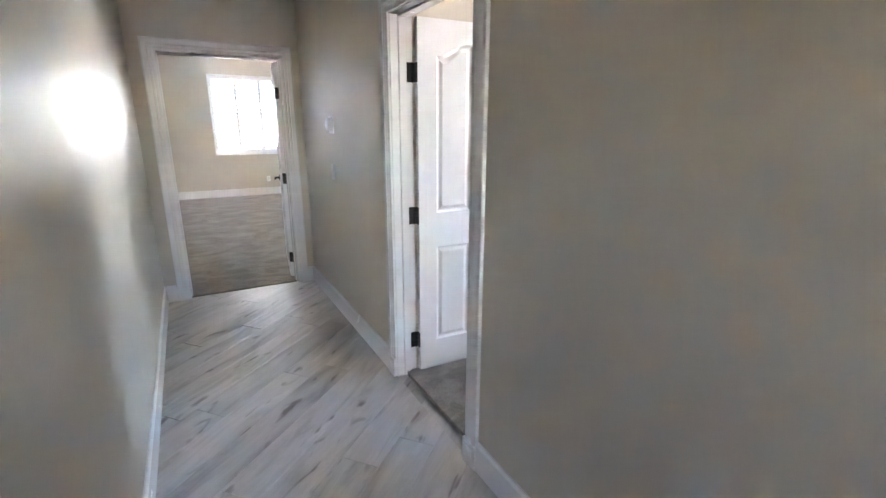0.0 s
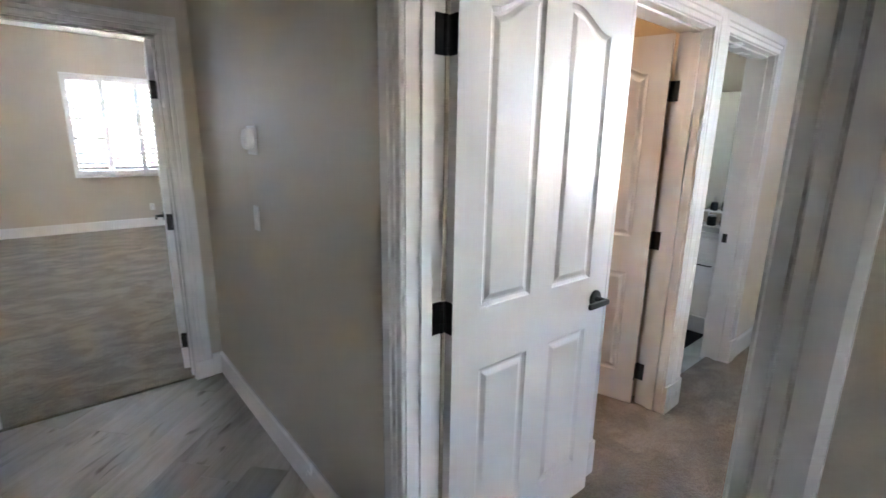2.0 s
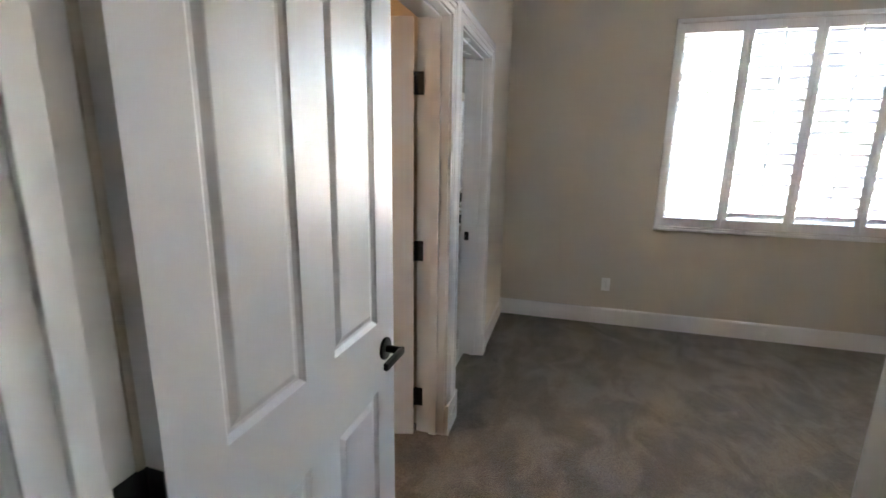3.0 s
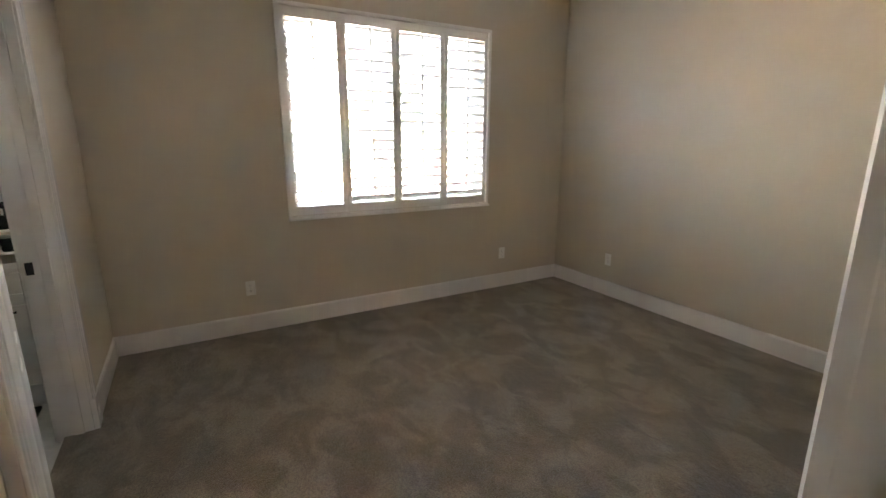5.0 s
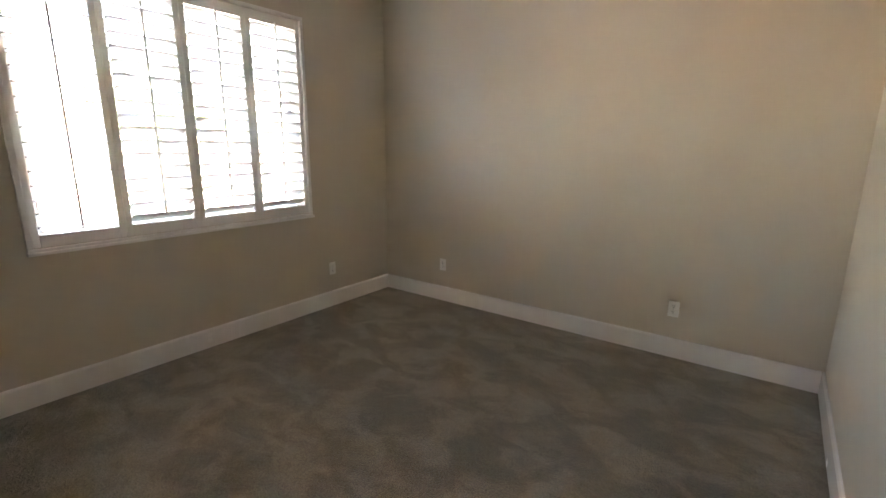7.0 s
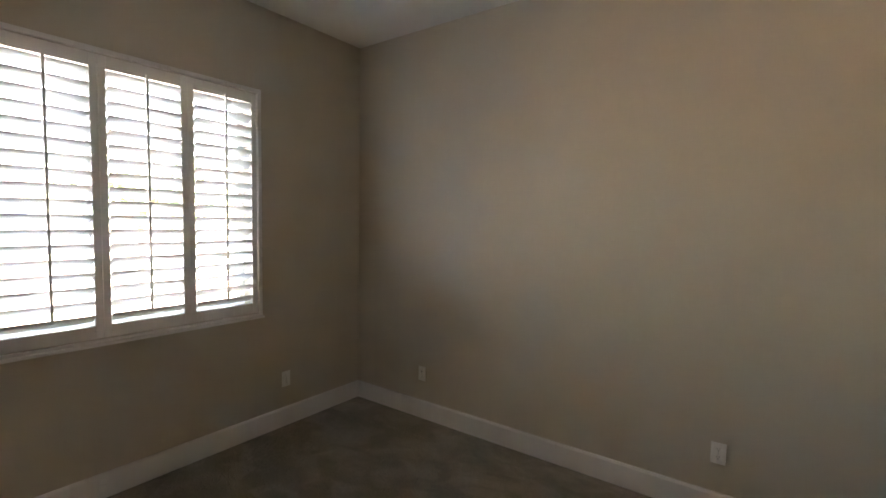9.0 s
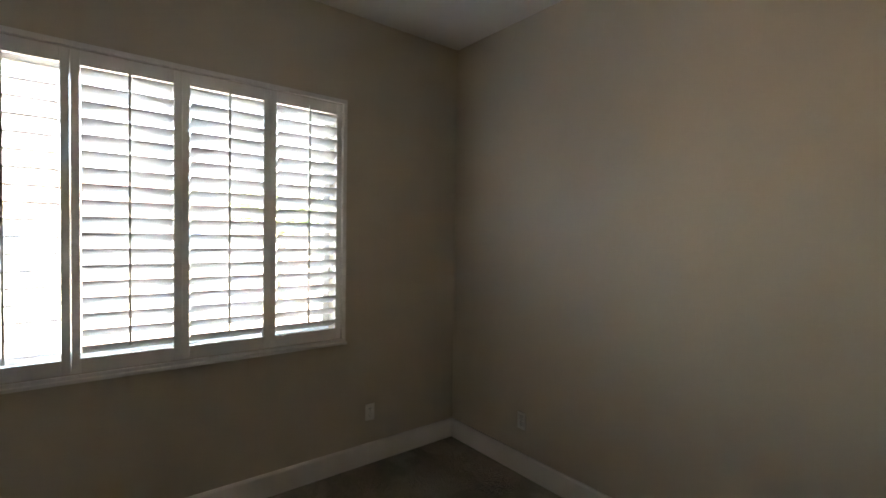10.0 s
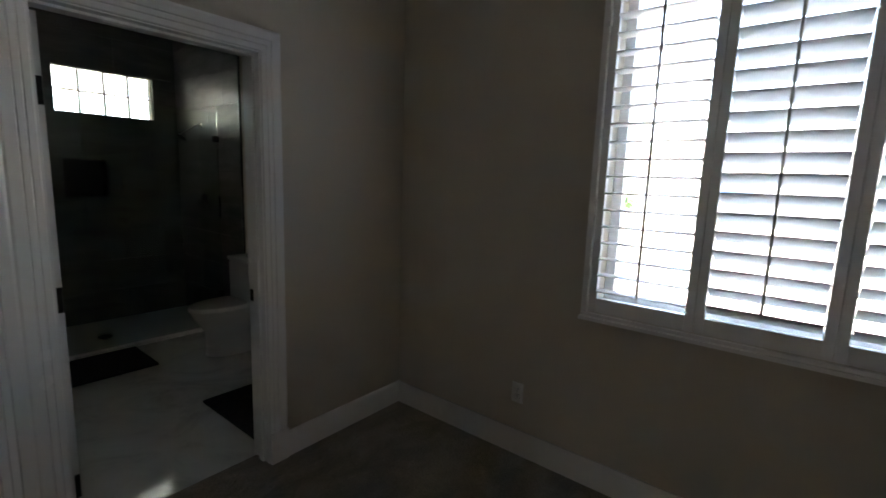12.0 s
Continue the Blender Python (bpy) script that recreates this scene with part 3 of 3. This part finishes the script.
ol = "white duplex outlet with cover plate above the baseboard"
outlet(1.533, 0.374, facing("x", -1, BED_E), ol)
outlet(-0.849, 0.374, facing("x", -1, BED_E), ol)
outlet(3.953, 0.374, facing("y", 1, BED_S), ol)
outlet(1.953, 0.374, facing("y", 1, BED_S), ol)
outlet(1.51, 0.35, facing("y", -1, R2_N), ol)

sw = tagged(empty("light_switch", facing("x", -1, HALL_E) @ Matrix.Translation((3.609, 0, 1.154))), "white rocker light switch with tall cover plate", "light switch")
part("plate", bm_box(-0.035, 0.035, 0, 0.006, -0.057, 0.057, bevel=0.0025), PLATE, sw)
part("rocker", bm_box(-0.017, 0.017, 0.004, 0.010, -0.033, 0.033, bevel=0.002), PLATE, sw)
th = tagged(empty("thermostat", facing("x", -1, HALL_E) @ Matrix.Translation((3.593, 0, 1.504))), "white round wall thermostat on a square back plate", "thermostat")
part("back_plate", bm_box(-0.058, 0.058, 0, 0.008, -0.062, 0.062, bevel=0.004), PLATE, th)
bm = bmesh.new()
cyl(bm, Matrix.Translation((0, 0.022, 0.004)) @ Matrix.Rotation(radians(-90), 4, "X"), 0.047, 0.043, 0.034, 40, 0.004)
part("dial", bm, PLATE, th, smooth=True)
bm = bmesh.new()
cyl(bm, Matrix.Translation((0, 0.040, 0.004)) @ Matrix.Rotation(radians(-90), 4, "X"), 0.034, 0.034, 0.003, 36)
part("display", bm, PLATE, th, smooth=True)

# ---- closet lamp ----
cl = tagged(empty("ceiling_light", Matrix.Translation((2.0, 3.5, CEIL_Z))), "small warm-lit flush ceiling light in the closet", "ceiling light")
bm = bmesh.new()
cyl(bm, Matrix.Translation((0, 0, -0.012)), 0.12, 0.12, 0.024, 36, 0.004)
part("base", bm, PLATE, cl, smooth=True)
bm = bmesh.new()
cyl(bm, Matrix.Translation((0, 0, -0.05)), 0.085, 0.11, 0.055, 36, 0.01)
part("shade", bm, LAMPGLASS, cl, "warm glowing glass shade", True)

# ---- bathroom ----
SH_Y = 4.79
TILE_Y = 4.42
bm = bm_box(BED_E - 0.012, BED_E, TILE_Y, BATH_N, 0, CEIL_Z)
shower_side = tagged(part("wall_tile_shower", bm, GROUT), "charcoal stone tile on the shower's side wall", "tile", kind="structure")
bm = bmesh.new()
box(bm, BATH_W, BED_E - 0.012, SH_Y, BATH_N, -0.004, 0.012)
pan = tagged(part("shower_pan", bm, CERAMIC), "white low shower pan with a round drain", "shower pan")
part("curb", bm_box(BATH_W, BED_E - 0.012, SH_Y, SH_Y + 0.06, 0.012, 0.035, bevel=0.006), CERAMIC, pan)
bm = bmesh.new()
cyl(bm, Matrix.Translation((3.75, 5.20, 0.014)), 0.055, 0.055, 0.006, 28, 0.001)
part("drain", bm, SLOT, pan, "dark drain cover")

gb = tagged(empty("window_glass_block"), "glass block window, two rows of four, bright daylight", "window", kind="structure")
for i in range(4):
    for k in range(2):
        w, h = (GB_X[1] - GB_X[0]) / 4, (GB_Z[1] - GB_Z[0]) / 2
        part("glass_block", bm_box(GB_X[0] + i * w + 0.004, GB_X[0] + (i + 1) * w - 0.004, BATH_N + 0.03, BATH_N + 0.11, GB_Z[0] + k * h + 0.004, GB_Z[0] + (k + 1) * h - 0.004, bevel=0.008), BLOCK, gb).visible_shadow = False
bm = bmesh.new()
for i in range(5):
    x = GB_X[0] + i * (GB_X[1] - GB_X[0]) / 4
    box(bm, x - 0.006, x + 0.006, BATH_N + 0.028, BATH_N + 0.105, *GB_Z)
for k in range(3):
    z = GB_Z[0] + k * (GB_Z[1] - GB_Z[0]) / 2
    box(bm, GB_X[0], GB_X[1], BATH_N + 0.026, BATH_N + 0.103, z - 0.006, z + 0.006)
part("mortar", bm, STUCCO, gb)

bm = bmesh.new()
for a in ((NICHE_X[0] - 0.012, NICHE_X[1] + 0.012, NICHE_Z[0] - 0.012, NICHE_Z[0]), (NICHE_X[0] - 0.012, NICHE_X[1] + 0.012, NICHE_Z[1], NICHE_Z[1] + 0.012), (NICHE_X[0] - 0.012, NICHE_X[0], *NICHE_Z), (NICHE_X[1], NICHE_X[1] + 0.012, *NICHE_Z)):
    box(bm, a[0], a[1], BATH_N - 0.014, BATH_N + 0.088, a[2], a[3], bevel=0.002)
part("niche_trim", bm, SLOT, bath_north, "dark edge trim round the niche")

gl = tagged(empty("shower_screen"), "frameless clear glass shower screen with a dark handle", "shower screen")
for x0, x1 in ((BATH_W + 0.01, 3.70), (3.706, BED_E - 0.03)):
    p = part("glass_panel", bm_box(x0, x1, SH_Y + 0.025, SH_Y + 0.035, 0.037, 2.05), SHOWER_GLASS, gl)
    p.visible_shadow = False
bm = bmesh.new()
cyl(bm, Matrix.Translation((4.62, SH_Y - 0.02, 1.18)), 0.009, 0.009, 0.20, 14, 0.002)
for dz in (-0.08, 0.08):
    cyl(bm, Matrix.Translation((4.62, SH_Y + 0.003, 1.18 + dz)) @ Matrix.Rotation(radians(90), 4, "X"), 0.006, 0.006, 0.046, 10)
part("handle", bm, BLACK, gl, smooth=True)
for z in (0.3, 1.78):
    part("hinge_clamp", bm_box(BED_E - 0.075, BED_E - 0.012, SH_Y + 0.018, SH_Y + 0.042, z, z + 0.06, bevel=0.003), BLACK, gl)


def tube(bm, pts, r, seg=12):
    for a, b in zip(pts, pts[1:]):
        a, b = Vector(a), Vector(b)
        cyl(bm, Matrix.Translation((a + b) / 2) @ (b - a).to_track_quat("Z", "Y").to_matrix().to_4x4(), r, r, (b - a).length + r, seg)


sh = tagged(empty("wall_shower"), "chrome wall shower head on a curved arm", "shower")
bm = bmesh.new()
tube(bm, [(BED_E - 0.012, 5.17, 1.95), (4.60, 5.17, 1.945), (4.54, 5.17, 1.91), (4.495, 5.17, 1.87)], 0.010)
part("arm", bm, CHROME, sh, smooth=True)
bm = bmesh.new()
cyl(bm, Matrix.Translation((4.475, 5.17, 1.845)) @ Matrix.Rotation(radians(35), 4, "Y"), 0.055, 0.020, 0.05, 28, 0.004)
part("head", bm, CHROME, sh, smooth=True)
bm = bmesh.new()
cyl(bm, Matrix.Translation((BED_E - 0.016, 5.17, 1.95)) @ Matrix.Rotation(radians(90), 4, "Y"), 0.03, 0.03, 0.01, 24, 0.002)
part("flange", bm, CHROME, sh, smooth=True)
va = tagged(empty("shower_valve"), "chrome shower valve with a lever", "shower valve")
bm = bmesh.new()
cyl(bm, Matrix.Translation((BED_E - 0.017, 5.15, 1.215)) @ Matrix.Rotation(radians(90), 4, "Y"), 0.075, 0.075, 0.01, 32, 0.003)
part("escutcheon", bm, CHROME, va, smooth=True)
bm = bmesh.new()
tube(bm, [(BED_E - 0.02, 5.15, 1.215), (BED_E - 0.07, 5.15, 1.215), (BED_E - 0.075, 5.09, 1.205)], 0.012)
part("lever", bm, CHROME, va, smooth=True)


def ring(bm, cx, cy, rx, ry, z, n=36, flat=0.0):
    out = []
    for i in range(n):
        a = 2 * math.pi * i / n
        x = cx + rx * math.cos(a)
        if flat and x > cx + flat:
            x = cx + flat
        out.append(bm.verts.new((x, cy + ry * math.sin(a), z)))
    return out


def loft(bm, rings):
    for a, b in zip(rings, rings[1:]):
        for i in range(len(a)):
            j = (i + 1) % len(a)
            bm.faces.new((a[i], a[j], b[j], b[i]))
    bm.faces.new(rings[0])
    bm.faces.new(rings[-1])


TY = 4.17
to = tagged(empty("toilet"), "white one-piece skirted toilet with closed lid", "toilet")
bm = bmesh.new()
loft(bm, [ring(bm, 4.42, TY, 0.245, 0.15, -0.004), ring(bm, 4.42, TY, 0.235, 0.142, 0.045), ring(bm, 4.41, TY, 0.235, 0.14, 0.20), ring(bm, 4.375, TY, 0.285, 0.175, 0.33), ring(bm, 4.36, TY, 0.295, 0.185, 0.385)])
part("bowl", bm, CERAMIC, to, smooth=True)
bm = bmesh.new()
loft(bm, [ring(bm, 4.36, TY, 0.30, 0.186, 0.387, flat=0.2), ring(bm, 4.36, TY, 0.305, 0.19, 0.392, flat=0.2), ring(bm, 4.36, TY, 0.305, 0.19, 0.412, flat=0.2), ring(bm, 4.36, TY, 0.298, 0.184, 0.424, flat=0.2), ring(bm, 4.36, TY, 0.26, 0.15, 0.428, flat=0.17)])
part("lid", bm, CERAMIC, to, smooth=True)
part("tank", bm_box(4.48, 4.671, TY - 0.19, TY + 0.19, 0.30, 0.745, bevel=0.02), CERAMIC, to, smooth=True)
part("tank_lid", bm_box(4.472, 4.672, TY - 0.2, TY + 0.2, 0.747, 0.782, bevel=0.01), CERAMIC, to, smooth=True)
bm = bmesh.new()
cyl(bm, Matrix.Translation((4.57, TY, 0.786)), 0.022, 0.022, 0.008, 24, 0.002)
part("flush_button", bm, CHROME, to, smooth=True)


def mat(x0, x1, y0, y1, label):
    tagged(part("bath_mat", bm_box(x0, x1, y0, y1, -0.003, 0.016, bevel=0.006), RUBBER), label, "bath mat", group="bath mats")


mat(3.12, 3.845, 4.235, 4.755, "black bath mat in front of the shower")
mat(3.80, 4.16, 2.73, 3.38, "black bath mat in front of the vanity")

vy0, vy1, vx = 2.60, 3.34, 4.15
vn = tagged(empty("bathroom_vanity"), "white shaker bathroom vanity cabinet", "vanity")
part("body", bm_box(vx, BED_E, vy0, vy1, 0.09, 0.82, bevel=0.003), TRIM, vn)
part("toe_kick", bm_box(vx + 0.06, BED_E, vy0 + 0.01, vy1 - 0.01, -0.003, 0.09), TRIM, vn)
for a, b, z0, z1, nm in ((vy0 + 0.012, (vy0 + vy1) / 2 - 0.004, 0.11, 0.62, "door"), ((vy0 + vy1) / 2 + 0.004, vy1 - 0.012, 0.11, 0.62, "door"), (vy0 + 0.012, vy1 - 0.012, 0.635, 0.80, "drawer")):
    bm = bm_box(vx - 0.012, vx, a, b, z0, z1, bevel=0.002)
    for p in ((a, b, z0, z0 + 0.05), (a, b, z1 - 0.05, z1), (a, a + 0.05, z0 + 0.05, z1 - 0.05), (b - 0.05, b, z0 + 0.05, z1 - 0.05)):
        box(bm, vx - 0.019, vx - 0.0115, p[0], p[1], p[2], p[3], bevel=0.0015)
    d = part(nm, bm, TRIM, vn)
    bm = bmesh.new()
    tube(bm, [(vx - 0.04, (a + b) / 2 - 0.05, z1 - 0.03), (vx - 0.04, (a + b) / 2 + 0.05, z1 - 0.03)], 0.005)
    for dy in (-0.045, 0.045):
        tube(bm, [(vx - 0.04, (a + b) / 2 + dy, z1 - 0.03), (vx - 0.015, (a + b) / 2 + dy, z1 - 0.03)], 0.004)
    part("handle", bm, BLACK, d, smooth=True)
tagged(part("vanity_top", bm_box(vx - 0.025, BED_E - 0.001, vy0 - 0.015, vy1 + 0.015, 0.822, 0.855, bevel=0.004), CERAMIC), "white countertop on the bathroom vanity", "countertop")
fa = tagged(empty("faucet"), "chrome bathroom faucet on the vanity top", "faucet")
bm = bmesh.new()
tube(bm, [(4.56, 2.96, 0.855), (4.56, 2.96, 0.98), (4.52, 2.96, 1.0), (4.44, 2.96, 0.985)], 0.012)
part("spout", bm, CHROME, fa, smooth=True)
for dy in (-0.1, 0.1):
    bm = bmesh.new()
    cyl(bm, Matrix.Translation((4.56, 2.96 + dy, 0.88)), 0.018, 0.014, 0.05, 18, 0.002)
    tube(bm, [(4.56, 2.96 + dy, 0.905), (4.51, 2.96 + dy * 1.2, 0.91)], 0.006)
    part("tap_handle", bm, CHROME, fa, smooth=True)
rack = tagged(empty("counter_shelf", Matrix.Translation((4.42, 2.84, 0.855))), "small white two-tier shelf on the vanity top", "shelf")
part("tier", bm_box(-0.07, 0.07, -0.11, 0.11, 0.128, 0.138, bevel=0.003), PLATE, rack)
part("tray", bm_box(-0.07, 0.07, -0.11, 0.11, 0.004, 0.012, bevel=0.003), PLATE, rack)
for dx in (-0.062, 0.062):
    for dy in (-0.102, 0.102):
        bm = bmesh.new()
        cyl(bm, Matrix.Translation((dx, dy, 0.066)), 0.005, 0.005, 0.132, 10)
        part("leg", bm, PLATE, rack, smooth=True)
for y in (2.79, 2.89):
    jr = tagged(empty("jar", Matrix.Translation((4.42, y, 0.867))), "dark glass jar on the lower tier of the counter shelf", "jar", group="counter jars")
    bm = bmesh.new()
    cyl(bm, Matrix.Translation((0, 0, 0.038)), 0.034, 0.034, 0.076, 24, 0.006)
    part("body", bm, SOAP, jr, smooth=True)
    bm = bmesh.new()
    cyl(bm, Matrix.Translation((0, 0, 0.083)), 0.031, 0.031, 0.014, 24, 0.003)
    part("lid", bm, GREY_PLASTIC, jr, "grey lid", smooth=True)
for y, r, h in ((2.80, 0.030, 0.075), (2.885, 0.028, 0.068)):
    so = tagged(empty("soap_bottle", Matrix.Translation((4.42, y, 0.993))), "dark soap bottle with pump on the counter shelf", "bottle", group="soap bottles")
    bm = bmesh.new()
    cyl(bm, Matrix.Translation((0, 0, h / 2)), r, r * 0.95, h, 24, 0.006)
    part("bottle", bm, SOAP, so, smooth=True)
    bm = bmesh.new()
    tube(bm, [(0, 0, h), (0, 0, h + 0.035), (-0.03, 0, h + 0.037)], 0.005)
    part("pump", bm, CHROME, so, smooth=True)
mi = tagged(empty("mirror"), "plain rectangular mirror above the vanity", "mirror")
part("mirror_glass", bm_box(BED_E - 0.008, BED_E - 0.002, vy0 + 0.03, vy1 - 0.03, 0.98, 1.95), MIRROR, mi)

# ---- outdoors ----
bm = bmesh.new()
box(bm, -400, 400, -400, 400, -0.9, -0.35)
tagged(part("ground", bm, GROUND), "pale gravel ground round the house", "ground", kind="structure")


def house(x0, x1, y0, y1, zw, zr, label, win_face, wins):
    e = tagged(empty("neighbour_house"), label, "house")
    part("wall", bm_box(x0, x1, y0, y1, -0.5, zw), STUCCO, e)
    bm = bmesh.new()
    o = 0.5
    b = [bm.verts.new(p) for p in ((x0 - o, y0 - o, zw), (x1 + o, y0 - o, zw), (x1 + o, y1 + o, zw), (x0 - o, y1 + o, zw))]
    if x1 - x0 < y1 - y0:
        xm, d = (x0 + x1) / 2, (x1 - x0) / 2
        t = [bm.verts.new((xm, y0 + d, zr)), bm.verts.new((xm, y1 - d, zr))]
        fs = ((b[0], b[1], t[0]), (b[1], b[2], t[1], t[0]), (b[2], b[3], t[1]), (b[3], b[0], t[0], t[1]))
    else:
        ym, d = (y0 + y1) / 2, (y1 - y0) / 2
        t = [bm.verts.new((x0 + d, ym, zr)), bm.verts.new((x1 - d, ym, zr))]
        fs = ((b[0], b[1], t[1], t[0]), (b[1], b[2], t[1]), (b[2], b[3], t[0], t[1]), (b[3], b[0], t[0]))
    for f in fs:
        bm.faces.new(f)
    bm.faces.new(list(reversed(b)))
    part("roof", bm, ROOFING, e)
    for u0, u1, z0, z1 in wins:
        w = part("window", bm_box(win_face - 0.05, win_face + 0.02, u0 - 0.07, u1 + 0.07, z0 - 0.07, z1 + 0.07, bevel=0.01), VINYL, e)
        part("pane", bm_box(win_face - 0.06, win_face - 0.049, u0, u1, z0, z1), BLUEGLASS, w)


house(30.0, 40.0, -7.0, 10.0, 2.7, 4.8, "pale stucco house next door with a grey hip roof", 30.0, [(2.6, 4.4, 0.9, 2.1), (-4.5, -3.0, 0.9, 2.1)])


def tree(x, y, h, seed, label):
    rng = random.Random(seed)
    e = tagged(empty("tree", Matrix.Translation((x, y, -0.35))), label, "tree")
    bm = bmesh.new()
    cyl(bm, Matrix.Translation((0, 0, h * 0.25)), 0.11, 0.06, h * 0.5, 10)
    tips = []
    for k in range(9):
        a = rng.uniform(0, 2 * math.pi)
        d = Vector((math.cos(a), math.sin(a), rng.uniform(0.5, 1.3))).normalized()
        p = Vector((0, 0, h * rng.uniform(0.32, 0.48)))
        q = p + d * h * rng.uniform(0.2, 0.38)
        cyl(bm, Matrix.Translation((p + q) / 2) @ d.to_track_quat("Z", "Y").to_matrix().to_4x4(), 0.04, 0.012, (q - p).length, 7)
        tips.append((p + q * 2) / 3)
        tips.append(q)
    part("trunk", bm, BARK, e)
    verts, faces = [], []
    for c in tips:
        for _ in range(150):
            o = c + Vector((rng.gauss(0, 1), rng.gauss(0, 1), rng.gauss(0, 0.8))) * h * 0.075
            u = Vector((rng.gauss(0, 1), rng.gauss(0, 1), rng.gauss(0, 1))).normalized()
            v = u.orthogonal().normalized()
            s = rng.uniform(0.05, 0.09)
            i = len(verts)
            verts += [o - u * s, o + v * s * 0.45, o + u * s, o - v * s * 0.45]
            faces.append((i, i + 1, i + 2, i + 3))
    me = bpy.data.meshes.new("crown")
    me.from_pydata([tuple(q) for q in verts], [], faces)
    me.materials.append(LEAF)
    tagged(part("crown", me, LEAF, e), kind="stuff")


tree(15.5, -3.9, 4.6, 3, "small leafy green tree in the side yard")
tree(18.0, 5.6, 2.4, 5, "low green shrub-like tree beside the neighbouring house")

# ---- hall floor planks, laid on the diagonal ----
fl = tagged(empty("floor_hall"), "grey-washed oak plank floor laid on the diagonal", "floor", kind="structure")


def clip(poly, nx, ny, d):
    out = []
    for (ax, ay), (bx, by) in zip(poly, poly[1:] + poly[:1]):
        da, db = nx * ax + ny * ay - d, nx * bx + ny * by - d
        if da <= 0:
            out.append((ax, ay))
        if (da < 0 < db) or (db < 0 < da):
            t = da / (da - db)
            out.append((ax + t * (bx - ax), ay + t * (by - ay)))
    return out


def rect_clip(poly, x0, x1, y0, y1):
    for nx, ny, d in ((1, 0, x1), (-1, 0, -x0), (0, 1, y1), (0, -1, -y0)):
        poly = clip(poly, nx, ny, d)
        if len(poly) < 3:
            return []
    return poly


PW, PL, PA = 0.19, 1.25, radians(41)
ca, sa2 = math.cos(PA), math.sin(PA)
rng = random.Random(11)
for row in range(-30, 40):
    start = rng.uniform(-PL, 0) - 4 * PL
    for k in range(12):
        u0, u1 = start + k * PL, start + (k + 1) * PL
        v0, v1 = row * PW, (row + 1) * PW
        quad = [(u0, v0), (u1, v0), (u1, v1), (u0, v1)]
        quad = [(u * ca - v * sa2, u * sa2 + v * ca) for u, v in quad]
        for area in ((HALL_W, HALL_E, HALL_S, HALL_N), (HALL_E, EDGE_X, *ENTRY), (ENDD[0], ENDD[1], HALL_N, EDGE_Y)):
            poly = rect_clip(quad, *area)
            if len(poly) < 3 or abs(sum(a[0] * b[1] - b[0] * a[1] for a, b in zip(poly, poly[1:] + poly[:1]))) < 2e-4:
                continue
            cx = sum(p[0] for p in poly) / len(poly)
            cy = sum(p[1] for p in poly) / len(poly)
            loc = [((p[0] - cx) * ca + (p[1] - cy) * sa2, -(p[0] - cx) * sa2 + (p[1] - cy) * ca) for p in poly]
            bm = bmesh.new()
            g = 0.0012
            low = [bm.verts.new((x, y, -0.020)) for x, y in loc]
            mid = [bm.verts.new((x, y, -0.006)) for x, y in loc]
            top = [bm.verts.new((x - g * (1 if x > 0 else -1), y - g * (1 if y > 0 else -1), -0.004)) for x, y in loc]
            n = len(loc)
            for a, b in ((low, mid), (mid, top)):
                for i in range(n):
                    j = (i + 1) % n
                    bm.faces.new((a[i], a[j], b[j], b[i]))
            bm.faces.new(top)
            part("plank", bm, PLANK, fl, m=pose(cx, cy, 0, 0, 0, math.degrees(PA)))

# ---- shower wall tiles, laid in running bond ----
TILE_L, TILE_H, TILE_T = 0.60, 0.30, 0.008


def less(rect, hole):
    """What is left of a rectangle (u0, u1, z0, z1) outside a hole, as rectangles."""
    u0, u1, z0, z1 = rect
    a0, a1, b0, b1 = max(u0, hole[0]), min(u1, hole[1]), max(z0, hole[2]), min(z1, hole[3])
    if a0 >= a1 or b0 >= b1:
        return [rect]
    out = [(u0, a0, z0, z1), (a1, u1, z0, z1), (a0, a1, z0, b0), (a0, a1, b1, z1)]
    return [r for r in out if r[1] - r[0] > 0.006 and r[3] - r[2] > 0.006]


def tile_wall(parent, lo, hi, holes, m):
    for row in range(10):
        z0, z1 = 0.014 + row * TILE_H, min(0.014 + (row + 1) * TILE_H, CEIL_Z - 0.002)
        u = lo - (TILE_L / 2 if row % 2 else 0)
        while u < hi:
            rects = [(max(u, lo) + 0.001, min(u + TILE_L, hi) - 0.001, z0 + 0.001, z1 - 0.001)]
            for h in holes:
                rects = [q for r in rects for q in less(r, h)]
            for a, b, c0, c1 in rects:
                if b - a > 0.01:
                    part("tile", bm_box(a, b, 0.0, TILE_T, c0, c1), DARKTILE, parent, m=m)
            u += TILE_L


tile_wall(bath_north, BATH_W, BED_E - 0.012, [(*GB_X, *GB_Z), (NICHE_X[0] - 0.012, NICHE_X[1] + 0.012, NICHE_Z[0] - 0.012, NICHE_Z[1] + 0.012)], facing("y", -1, BATH_N))
tile_wall(shower_side, TILE_Y, BATH_N - 0.009, [], facing("x", -1, BED_E - 0.012))
